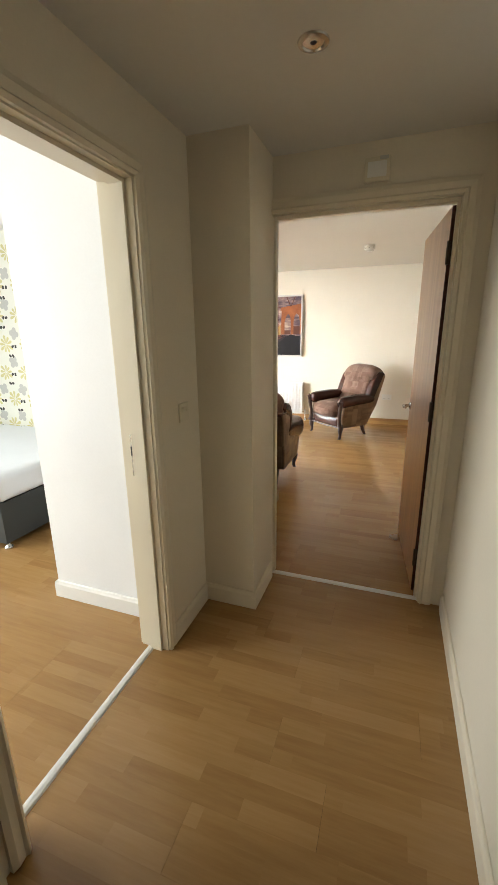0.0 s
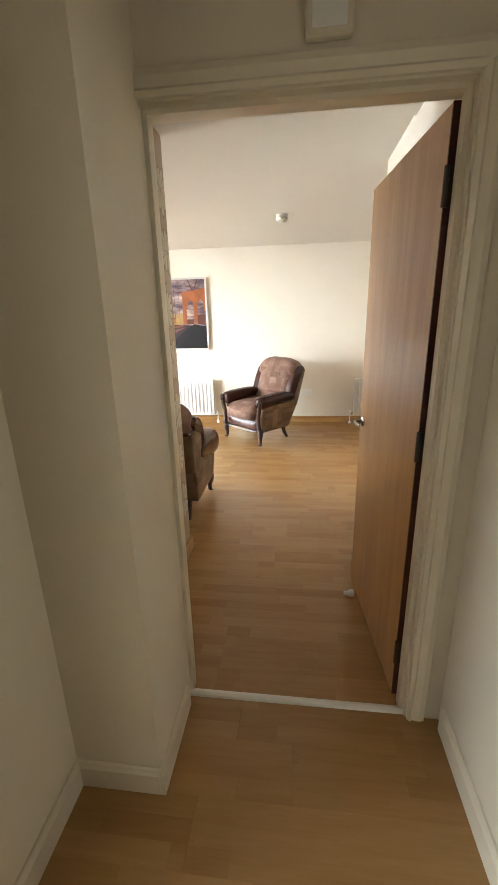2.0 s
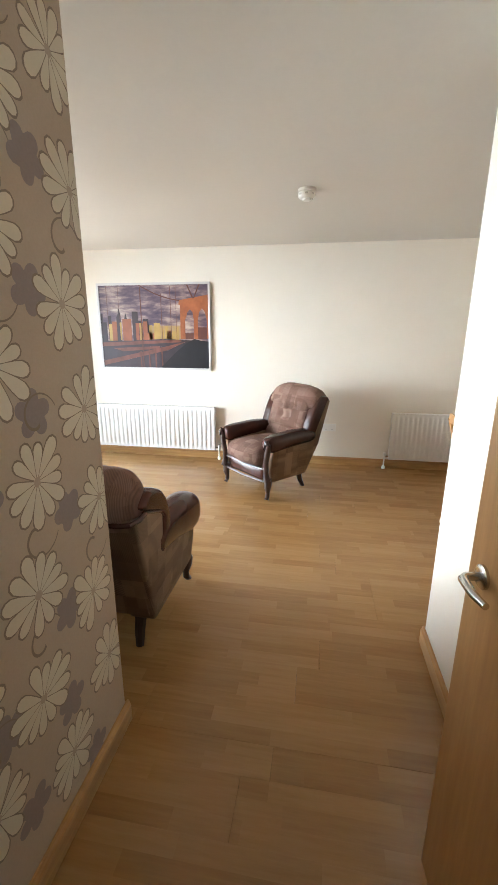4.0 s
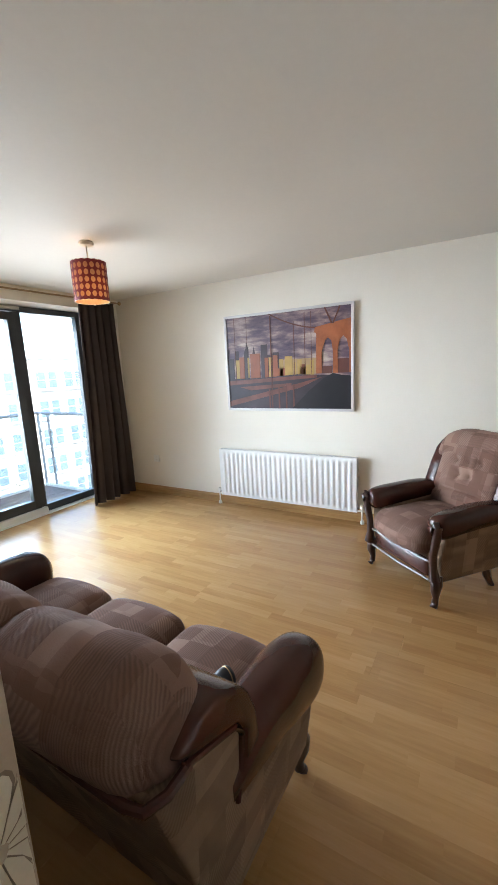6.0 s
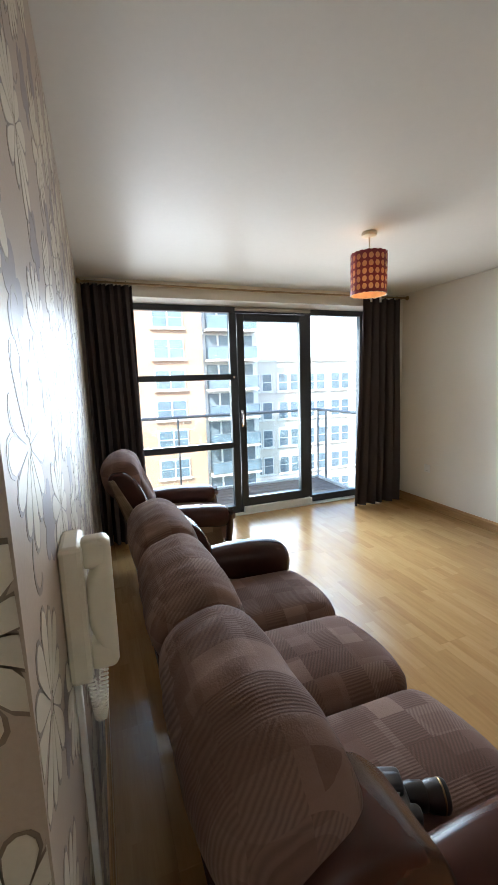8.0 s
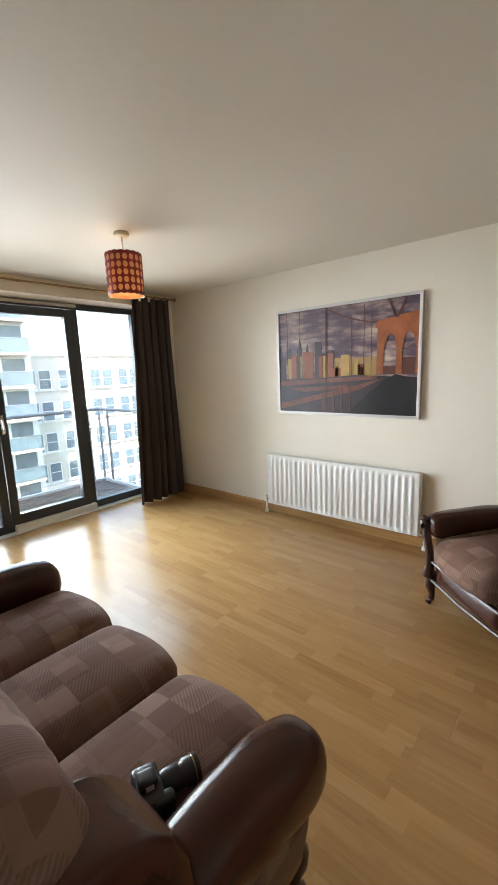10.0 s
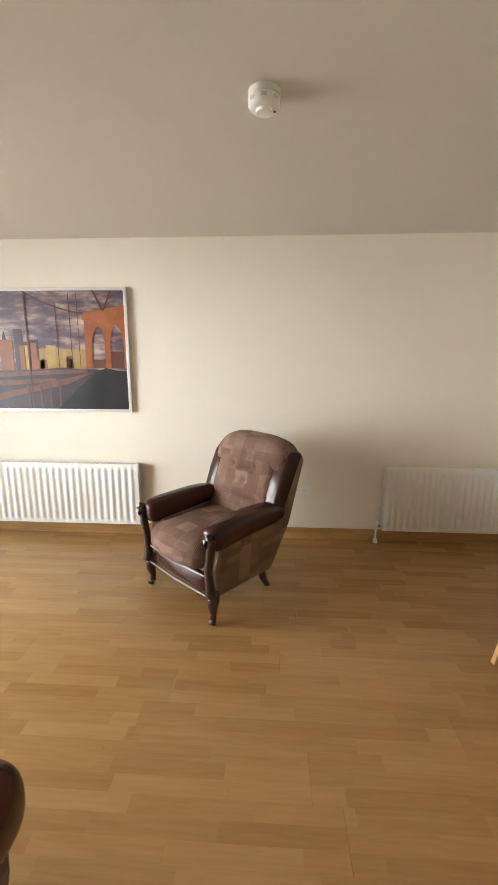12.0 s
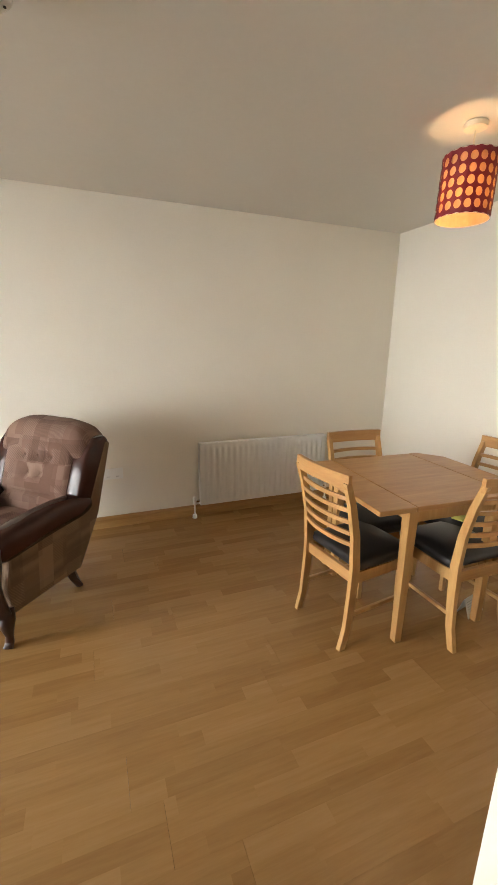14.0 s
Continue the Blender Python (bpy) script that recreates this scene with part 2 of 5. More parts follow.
DECK = wood("weathered_decking", (0.14, 0.1, 0.08), (0.24, 0.18, 0.14), 1.0, 0.7, axis=1)
BRICKT = plain("buff_brick", (0.42, 0.255, 0.165), 0.8, var=0.12, grain=6, large=0.6)
RENDERW = plain("white_render", (0.72, 0.7, 0.66), 0.8, var=0.06, grain=5, large=0.4)
STONE = plain("pale_stone_facade", (0.58, 0.52, 0.45), 0.8, var=0.07, grain=5, large=0.4)
DARKGLASS = plain("far_window_glass", (0.13, 0.17, 0.2), 0.12, var=0.3, grain=1.5, spec=0.8)
ASPH = plain("asphalt", (0.06, 0.06, 0.062), 0.85, var=0.15, grain=12)
LAMPGLOW = emit("glowing_bulb", (1.0, 0.62, 0.25), 3.0)


def translucent(name, c):
    g = G(name)
    t = g.t
    tl, df, mx = t.nodes.new("ShaderNodeBsdfTranslucent"), t.nodes.new("ShaderNodeBsdfDiffuse"), t.nodes.new("ShaderNodeMixShader")
    nz = g.ramp(g.noise(g.coords(), 30.0), [(0.3, sh(c, 0.85)), (0.7, c)])
    for b in (tl, df):
        t.links.new(nz, b.inputs[0])
    mx.inputs[0].default_value = 0.5
    t.links.new(tl.outputs[0], mx.inputs[1])
    t.links.new(df.outputs[0], mx.inputs[2])
    t.links.new(mx.outputs[0], t.nodes["Material Output"].inputs[0])
    return g.m


LINER = translucent("amber_shade_liner", (0.78, 0.47, 0.26))


# ---- mesh helpers ----
def part(name, bm, material, parent=None, label="", smooth=False, m=None):
    """Links a bmesh as one mesh object, under a thing if parent is given."""
    bmesh.ops.recalc_face_normals(bm, faces=bm.faces)
    me = bpy.data.meshes.new(name)
    bm.to_mesh(me)
    bm.free()
    me.materials.append(material)
    if smooth:
        for p in me.polygons:
            p.use_smooth = True
        me.set_sharp_from_angle(angle=radians(42))
    ob = new(name, me)
    if m is not None:
        ob.matrix_basis = m
    if parent is not None:
        ob.parent = parent
    if label:
        tagged(ob, label)
    return ob


def thing(name, m, label, category, group=""):
    ob = new(name)
    ob.empty_display_size = 0.1
    ob.matrix_basis = m
    return tagged(ob, label, category, group)


def setting(ob, label, category):
    return tagged(ob, label, category, kind="structure")


def T(x, y, z):
    return Matrix.Translation((x, y, z))


def R(deg, axis):
    return Matrix.Rotation(radians(deg), 4, axis)


def add_box(bm, x0, x1, y0, y1, z0, z1, bevel=0.0, m=None):
    vs = bmesh.ops.create_cube(bm, size=1)["verts"]
    for v in vs:
        v.co = Vector((x0 if v.co.x < 0 else x1, y0 if v.co.y < 0 else y1, z0 if v.co.z < 0 else z1))
    if bevel:
        es = list({e for v in vs for e in v.link_edges})
        vs = bmesh.ops.bevel(bm, geom=es, offset=bevel, segments=2, profile=0.5, affect="EDGES")["verts"]
    if m is not None:
        bmesh.ops.transform(bm, matrix=m, verts=list({v for v in vs}))
    return bm


def boxm(*a, **k):
    return add_box(bmesh.new(), *a, **k)


def soft_box(bm, sx, sy, sz, r, n=9, puff=(0, 0, 0), m=None, warp=None, wrinkle=0.0):
    """A rounded, slightly stuffed block centred on the origin."""
    h = (sx / 2, sy / 2, sz / 2)
    r = min(r, min(h))
    out, bm = bm, bmesh.new()
    vs = bmesh.ops.create_cube(bm, size=2)["verts"]
    es = list({e for v in vs for e in v.link_edges})
    bmesh.ops.subdivide_edges(bm, edges=es, cuts=n, use_grid_fill=True)
    for v in bm.verts:
        u = [math.copysign(1 - (1 - abs(c)) ** 1.4, c) for c in v.co]
        p = Vector([u[i] * h[i] for i in range(3)])
        inner = Vector([max(-(h[i] - r), min(h[i] - r, p[i])) for i in range(3)])
        d = p - inner
        if d.length > 1e-6:
            p = inner + d.normalized() * r
        for i in range(3):
            j, k = (i + 1) % 3, (i + 2) % 3
            if puff[i]:
                w = max(0, 1 - (p[j] / h[j]) ** 2) * max(0, 1 - (p[k] / h[k]) ** 2)
                p[i] += puff[i] * w * (p[i] / h[i])
        if wrinkle:
            p += Vector((0, 0, 1)) * noise.noise(p * 14) * wrinkle
        if warp:
            p = warp(p)
        v.co = (m @ p) if m is not None else p
    me = bpy.data.meshes.new("soft")
    bm.to_mesh(me)
    bm.free()
    out.from_mesh(me)
    bpy.data.meshes.remove(me)
    return out


def lathe(bm, profile, seg=16, m=None):
    """Spins (radius, z) pairs about z."""
    rings = []
    for r, z in profile:
        ring = []
        for i in range(seg):
            a = 2 * math.pi * i / seg
            p = Vector((r * math.cos(a), r * math.sin(a), z))
            ring.append(bm.verts.new(m @ p if m is not None else p))
        rings.append(ring)
    for a, b in zip(rings, rings[1:]):
        for i in range(seg):
            j = (i + 1) % seg
            bm.faces.new((a[i], a[j], b[j], b[i]))
    bm.faces.new(rings[0][::-1])
    bm.faces.new(rings[-1])
    return bm


def tube(bm, pts, rad, seg=8, flat=1.0, m=None):
    """A tube along points; rad may be a list; flat squashes its second axis."""
    pts = [Vector(p) for p in pts]
    rings = []
    for i, p in enumerate(pts):
        d = (pts[min(i + 1, len(pts) - 1)] - pts[max(i - 1, 0)]).normalized()
        up = Vector((0, 0, 1)) if abs(d.z) < 0.9 else Vector((1, 0, 0))
        a = d.cross(up).normalized()
        b = a.cross(d)
        r = rad[i] if isinstance(rad, (list, tuple)) else rad
        ring = []
        for k in range(seg):
            w = 2 * math.pi * k / seg
            q = p + a * math.cos(w) * r + b * math.sin(w) * r * flat
            ring.append(bm.verts.new(m @ q if m is not None else q))
        rings.append(ring)
    for a, b in zip(rings, rings[1:]):
        for i in range(seg):
            j = (i + 1) % seg
            bm.faces.new((a[i], a[j], b[j], b[i]))
    bm.faces.new(rings[0][::-1])
    bm.faces.new(rings[-1])
    return bm


def prism(bm, poly, d0, d1, m=None):
    """A polygon of (a, b) pairs extruded along local y from d0 to d1, drawn in the xz plane."""
    f, g = [], []
    for a, b in poly:
        p, q = Vector((a, d0, b)), Vector((a, d1, b))
        f.append(bm.verts.new(m @ p if m is not None else p))
        g.append(bm.verts.new(m @ q if m is not None else q))
    bm.faces.new(f)
    bm.faces.new(g[::-1])
    for i in range(len(poly)):
        j = (i + 1) % len(poly)
        bm.faces.new((f[j], f[i], g[i], g[j]))
    return bm


# ---- plan ----
NORTH, EAST, WEST = 6.90, 2.635, -4.13
SOUTH = 3.466                 # papered wall behind the sofa
CEILZ, HALLZ, SOFFIT = 2.362, 2.25, 2.345
HALL_R, HALL_L = 0.556, -0.69
PASS_L, PASS_R, PASS_END = -0.685, 0.545, 4.09
DOOR_Y0, DOOR_Y1 = 2.37, 2.49


def wall(name, boxes, material, label, category="wall"):
    bm = bmesh.new()
    for b in boxes:
        add_box(bm, *b)
    return setting(part(name, bm, material), label, category)


wall("wall_north", [(-4.6, 2.8, NORTH, 7.1, -0.02, 2.6)], CREAM, "cream painted living room wall with picture and radiators")
wall("wall_east", [(EAST, 2.82, 3.9, NORTH, -0.02, 2.6)], CREAM, "cream painted wall beside the dining table")
wall("wall_west", [(-4.6, WEST, SOUTH - 0.2, 3.72, -0.02, 2.6), (-4.6, WEST, 6.62, NORTH, -0.02, 2.6),
                   (-4.6, WEST, 3.72, 6.62, 2.225, 2.6)], CREAM, "cream painted window wall round the balcony doors")
wall("wall_south", [(WEST, PASS_L, 3.35, SOUTH, -0.02, 2.6), (-0.80, PASS_L, DOOR_Y1, 3.35, -0.02, 2.6)],
     TAUPE, "taupe wall papered with large cream flowers")
wall("wall_passage", [(PASS_R, EAST, 3.9, PASS_END, -0.02, 2.6), (PASS_R, 0.7, DOOR_Y1, 3.9, -0.02, 2.6)], CREAM, "cream painted wall beside the open door")
wall("wall_door", [(PASS_L, -0.44, DOOR_Y0, DOOR_Y1, -0.02, 2.6), (0.46, PASS_R + 0.1, DOOR_Y0, DOOR_Y1, -0.02, 2.6),
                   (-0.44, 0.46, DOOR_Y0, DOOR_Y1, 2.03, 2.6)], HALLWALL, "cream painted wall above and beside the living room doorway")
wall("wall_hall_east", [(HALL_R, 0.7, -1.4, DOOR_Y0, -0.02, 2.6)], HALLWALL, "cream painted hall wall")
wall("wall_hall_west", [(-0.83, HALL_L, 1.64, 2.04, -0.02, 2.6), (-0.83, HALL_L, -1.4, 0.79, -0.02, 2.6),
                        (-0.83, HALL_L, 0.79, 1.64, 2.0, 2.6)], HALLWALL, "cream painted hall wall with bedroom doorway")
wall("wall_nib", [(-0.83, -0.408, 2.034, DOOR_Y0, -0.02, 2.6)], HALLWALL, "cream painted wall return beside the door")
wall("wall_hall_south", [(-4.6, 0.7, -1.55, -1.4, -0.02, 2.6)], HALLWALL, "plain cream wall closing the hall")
wall("wall_bedroom_partition", [(-1.5, -0.83, 1.78, 1.9, -0.02, 2.6), (-1.5, -1.4, 1.9, 3.35, -0.02, 2.6)], WHITEWALL, "plain white bedroom partition wall")
wall("wall_bedroom_north", [(-4.32, -1.5, 3.28, 3.35, -0.02, 2.6)], PAPER2, "ivory bedroom wall papered with flowers and butterflies")
wall("wall_bedroom_west", [(-4.6, -4.45, -1.4, SOUTH - 0.2, -0.02, 2.6), (-4.45, -4.34, -1.4, -0.62, 0, 2.6), (-4.45, -4.34, 1.02, SOUTH - 0.2, 0, 2.6),
                           (-4.45, -4.34, -0.62, 1.02, 0, 0.8), (-4.45, -4.34, -0.62, 1.02, 2.1, 2.6)], WHITEWALL, "plain white wall closing the bedroom")
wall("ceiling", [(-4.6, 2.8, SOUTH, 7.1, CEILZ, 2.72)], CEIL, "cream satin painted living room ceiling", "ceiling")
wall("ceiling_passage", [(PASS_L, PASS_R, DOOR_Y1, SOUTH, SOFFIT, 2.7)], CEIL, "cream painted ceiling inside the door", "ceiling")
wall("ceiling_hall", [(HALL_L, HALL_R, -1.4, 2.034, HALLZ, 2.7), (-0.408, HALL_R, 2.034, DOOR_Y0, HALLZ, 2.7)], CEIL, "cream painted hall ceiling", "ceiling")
wall("ceiling_bedroom", [(-4.4, -0.83, -1.4, 3.35, CEILZ, 2.7)], WHITEWALL, "white bedroom ceiling", "ceiling")
# unseen slab, added over the ceilings so that no sun leaks in
wall("roof_slab", [(-4.7, 2.9, -1.6, 7.2, 2.73, 2.95)], STONE, "unseen pale slab added above the flat to block the sun", "slab")
floor = setting(part("floor", boxm(-4.6, 2.8, -1.55, 7.1, -0.2, -0.012), plain("screed", (0.3, 0.27, 0.23), 0.9)), "oak laminate floor of the flat", "floor")


# ---- skirting, frames, thresholds ----
def skirting(name, runs, material, label, hgt=0.092, d=0.016):
    """Runs are (x0, y0, x1, y1, nx, ny): a wall line and the way into the room."""
    bm = bmesh.new()
    for x0, y0, x1, y1, nx, ny in runs:
        L = math.hypot(x1 - x0, y1 - y0)
        ang = math.atan2(y1 - y0, x1 - x0)
        m = T(x0, y0, 0) @ Matrix.Rotation(ang, 4, "Z")
        side = 1 if (-math.sin(ang) * nx + math.cos(ang) * ny) > 0 else -1
        prof = [(0.001, 0), (d, 0), (d, hgt - 0.02), (d * 0.75, hgt - 0.012), (d * 0.6, hgt - 0.003), (d * 0.35, hgt), (0.001, hgt)]
        a = [bm.verts.new(m @ Vector((0, side * p, z))) for p, z in prof]
        b = [bm.verts.new(m @ Vector((L, side * p, z))) for p, z in prof]
        bm.faces.new(a)
        bm.faces.new(b[::-1])
        for i in range(len(prof)):
            j = (i + 1) % len(prof)
            bm.faces.new((a[j], a[i], b[i], b[j]))
    return setting(part(name, bm, material), label, "skirting")


skirting("baseboard_north", [(WEST, NORTH, EAST, NORTH, 0, -1)], OAKTRIM, "varnished oak skirting board")
skirting("baseboard_east", [(EAST, PASS_END, EAST, NORTH - 0.017, -1, 0)], OAKTRIMY, "varnished oak skirting board")
skirting("baseboard_passage", [(PASS_L, DOOR_Y1, PASS_L, SOUTH + 0.016, 1, 0), (PASS_R, DOOR_Y1, PASS_R, PASS_END + 0.016, -1, 0),
                               (PASS_R, PASS_END, EAST - 0.017, PASS_END, 0, 1)], OAKTRIMY, "varnished oak skirting board")
skirting("baseboard_south", [(WEST, SOUTH, PASS_L, SOUTH, 0, 1)], OAKTRIM, "varnished oak skirting board")
skirting("baseboard_west", [(WEST, 6.66, WEST, NORTH - 0.017, 1, 0), (WEST, SOUTH + 0.017, WEST, 3.7, 1, 0)], OAKTRIMY, "varnished oak skirting board")
skirting("baseboard_hall", [(HALL_R, -1.4, HALL_R, 2.33, -1, 0), (HALL_L, 1.66, HALL_L, 2.034, 1, 0), (HALL_L, -1.4, HALL_L, 0.73, 1, 0),
                            (HALL_L, 2.034, -0.408, 2.034, 0, -1), (-0.408, 2.018, -0.408, 2.34, 1, 0)], GLOSS, "cream gloss painted skirting board", 0.1)
skirting("baseboard_bedroom", [(-1.5, 1.78, -0.83, 1.78, 0, -1), (-1.5, 1.764, -1.5, 3.28, -1, 0)], WHITEGLOSS, "white gloss skirting board", 0.1)


def casing(name, m, w, h, depth, label, aw=0.068):
    """Jambs, stop and moulded architrave of a doorway: opening along x from 0 to w, wall from y 0 (front) to depth."""
    ob = setting(new(name), label, "door frame")
    ob.matrix_basis = m
    bm = bmesh.new()
    add_box(bm, -0.03, 0, 0, depth, 0, h + 0.03)
    add_box(bm, w, w + 0.03, 0, depth, 0, h + 0.03)
    add_box(bm, 0, w, 0, depth, h, h + 0.03)
    part("jamb", bm, GLOSS, ob)
    bm = bmesh.new()
    add_box(bm, 0, 0.014, 0.03, depth - 0.05, 0, h - 0.014)
    add_box(bm, w - 0.014, w, 0.03, depth - 0.05, 0, h - 0.014)
    add_box(bm, 0, w, 0.03, depth - 0.05, h - 0.014, h)
    part("stop", bm, GLOSS, ob)
    prof = [(0.006, 0.0), (0.006, 0.012), (0.018, 0.02), (0.026, 0.013), (0.05, 0.017), (aw, 0.012), (aw, 0.0)]
    for face, sgn in ((0, -1), (depth, 1)):
        bm = bmesh.new()
        corners = [((0, 0), (-1, 0)), ((0, h), (-1, 1)), ((w, h), (1, 1)), ((w, 0), (1, 0))]
        rings = []
        for (cx, cz), (dx, dz) in corners:
            rings.append([bm.verts.new((cx + dx * p, face + sgn * q, cz + dz * p)) for p, q in prof])
        for a, b in zip(rings, rings[1:]):
            for i in range(len(prof)):
                j = (i + 1) % len(prof)
                bm.faces.new((a[i], a[j], b[j], b[i]))
        bm.faces.new(rings[0])
        bm.faces.new(rings[-1][::-1])
        part("architrave", bm, GLOSS, ob)
    return ob


casing("door_frame_1", T(-0.41, DOOR_Y0, 0), 0.84, 2.0, DOOR_Y1 - DOOR_Y0, "cream gloss moulded frame of the living room doorway")
bed_frame = casing("door_frame_2", T(HALL_L, 0.82, 0) @ R(90, "Z"), 0.79, 1.97, 0.14, "cream gloss moulded frame of the bedroom doorway")
part("strike_plate", boxm(0.786, 0.7905, 0.078, 0.104, 0.87, 1.05, bevel=0.001), CHROME, bed_frame, "worn steel strike plate")
part("latch_keep", boxm(0.78, 0.7895, 0.08, 0.1, 0.96, 1.0), BLACK, bed_frame)


def threshold(m, w, material, label):
    bm = bmesh.new()
    prism(bm, [(-0.018, 0), (0.018, 0), (0.012, 0.006), (0, 0.008), (-0.012, 0.006)], 0, w, m=m)
    return tagged(part("threshold_strip", bm, material), label, "threshold strip", kind="structure")


STRIP = plain("pale_metal_strip", (0.72, 0.7, 0.64), 0.35, 0.2, var=0.04)
threshold(T(0.43, 2.395, 0) @ R(90, "Z"), 0.84, STRIP, "pale metal threshold strip on the laminate")
threshold(T(-0.78, 0.82, 0), 0.79, STRIP, "pale metal threshold strip at the bedroom")

# living room door, open against the passage wall
leaf = thing("door_1", T(0.403, 2.46, 0) @ R(95.3, "Z"), "open sapele veneered door with steel lever handle", "door")
tagged(leaf, kind="structure")
part("leaf", boxm(0.004, 0.752, -0.041, 0.0, 0.008, 1.985, bevel=0.0015), VENEER, leaf)
part("lipping", boxm(-0.002, 0.0035, -0.0415, 0.0005, 0.008, 1.985), MAHOG, leaf, "dark hardwood edge strip")
for z in (0.22, 1.05, 1.79):
    bm = bmesh.new()
    add_box(bm, -0.0045, -0.0022, -0.038, -0.004, z - 0.05, z + 0.05)
    lathe(bm, [(0.007, z - 0.05), (0.007, z + 0.05)], 10, T(-0.006, 0.002, 0))
    part("hinge", bm, HINGE, leaf, "dark bronze butt hinge")
for s, y in ((1, 0.0), (-1, -0.041)):
    bm = bmesh.new()
    lathe(bm, [(0.026, 0), (0.026, 0.006), (0.022, 0.009)], 20, T(0.69, y, 0.96) @ R(-90 * s, "X"))
    tube(bm, [(0.69, y, 0.96), (0.69, y + s * 0.035, 0.96), (0.68, y + s * 0.046, 0.96), (0.63, y + s * 0.05, 0.961), (0.585, y + s * 0.046, 0.964)],
         [0.01, 0.009, 0.01, 0.009, 0.007], 10)
    part("handle", bm, CHROME, leaf, "polished steel lever handle", smooth=True)
bm = bmesh.new()
lathe(bm, [(0.02, 0.0), (0.02, 0.02), (0.012, 0.03), (0.012, 0.05)], 14, T(0.60, 0.02, 0.02) @ R(-90, "X"))
part("door_stop", bm, WHITEPL, leaf, "white plastic door stop", smooth=True)


# ---- balcony doors, curtains ----
WX = -4.415
win = setting(new("window_1"), "dark grey framed balcony window with glazed door", "window")
win.matrix_basis = T(WX, 0, 0)


def bars(name, boxes, material=FRAMEG, parent=win, label="", bevel=0.004):
    bm = bmesh.new()
    for b in boxes:
        add_box(bm, *b, bevel=bevel)
    return part(name, bm, material, parent, label)


bars("frame", [(-0.07, 0, 3.722, 3.79, 0, 2.222), (-0.07, 0, 6.52, 6.618, 0, 2.222), (-0.07, 0, 3.79, 6.52, 2.165, 2.222),
               (-0.07, 0, 3.79, 6.52, 0.0, 0.085), (-0.07, 0, 4.895, 4.972, 0.085, 2.165), (-0.07, 0, 5.79, 5.86, 0.085, 2.165)])
bars("transom", [(-0.06, 0.004, 3.79, 4.895, 1.475, 1.535)])
bars("transom", [(-0.06, 0.004, 3.79, 4.895, 0.74, 0.805)])
glazed_door = bars("door", [(-0.055, 0.018, 4.975, 5.05, 0.05, 2.155), (-0.055, 0.018, 5.71, 5.787, 0.05, 2.155),
                            (-0.055, 0.018, 5.05, 5.71, 2.08, 2.155), (-0.055, 0.018, 5.05, 5.71, 0.05, 0.17)], label="dark grey glazed balcony door")
bm = bmesh.new()
add_box(bm, 0.018, 0.026, 4.99, 5.02, 0.97, 1.15, bevel=0.003)
tube(bm, [(0.02, 5.005, 1.1), (0.06, 5.005, 1.1), (0.066, 5.005, 1.06), (0.066, 5.005, 0.99)], [0.011, 0.01, 0.011, 0.01], 10)
part("handle", bm, CHROME, glazed_door, "steel lever handle", smooth=True)
part("lock_rose", lathe(bmesh.new(), [(0.014, 0), (0.014, 0.012), (0.01, 0.016)], 14, T(0.0, 4.93, 1.50) @ R(90, "Y")), CHROME, win)
bars("threshold_box", [(0.0, 0.06, 4.99, 5.83, 0.0, 0.075)], WHITEPL, win, "white threshold cover below the door")
bars("vent", [(0.0, 0.035, 4.96, 5.84, 2.18, 2.215)], SEALG, win, "grey trickle vent above the door")
bars("sill", [(0.0, 0.085, 3.725, 6.615, -0.005, 0.008)], STRIP, win, "pale floor strip along the window", 0.002)
for y0, y1, z0, z1, x in ((3.785, 4.9, 1.53, 2.17, -0.03), (3.785, 4.9, 0.8, 1.48, -0.03), (3.785, 4.9, 0.08, 0.745, -0.03),
                          (5.045, 5.715, 0.165, 2.085, -0.02), (5.855, 6.525, 0.08, 2.17, -0.03)):
    p = part("pane", boxm(x, x + 0.006, y0, y1, z0, z1), GLASS, win)
    p.visible_shadow = False
setting(part("lintel_trim", boxm(WEST + 0.001, WEST + 0.02, 3.47, 6.899, 2.315, 2.361), GLOSS), "cream batten along the window head", "trim")

rod = thing("curtain_rail", T(-4.05, 0, 2.315), "thin dull brass curtain pole on brackets", "curtain pole")
part("pole", tube(bmesh.new(), [(0, 3.5, 0), (0, 5.2, -0.008), (0, 6.86, 0)], 0.0085, 10), BRASS, rod, smooth=True)
for y in (3.5, 6.862):
    part("finial", lathe(bmesh.new(), [(0.008, 0), (0.02, 0.008), (0.024, 0.022), (0.016, 0.034), (0.004, 0.04)], 14,
                         T(0, y, 0) @ R(90 if y < 4 else -90, "X")), BRASS, rod, smooth=True)
for y in (3.56, 5.2, 6.8):
    part("bracket", tube(bmesh.new(), [(-0.078, y, 0.0), (-0.03, y, -0.002), (0, y, -0.012)], 0.007, 8), BRASS, rod, smooth=True)


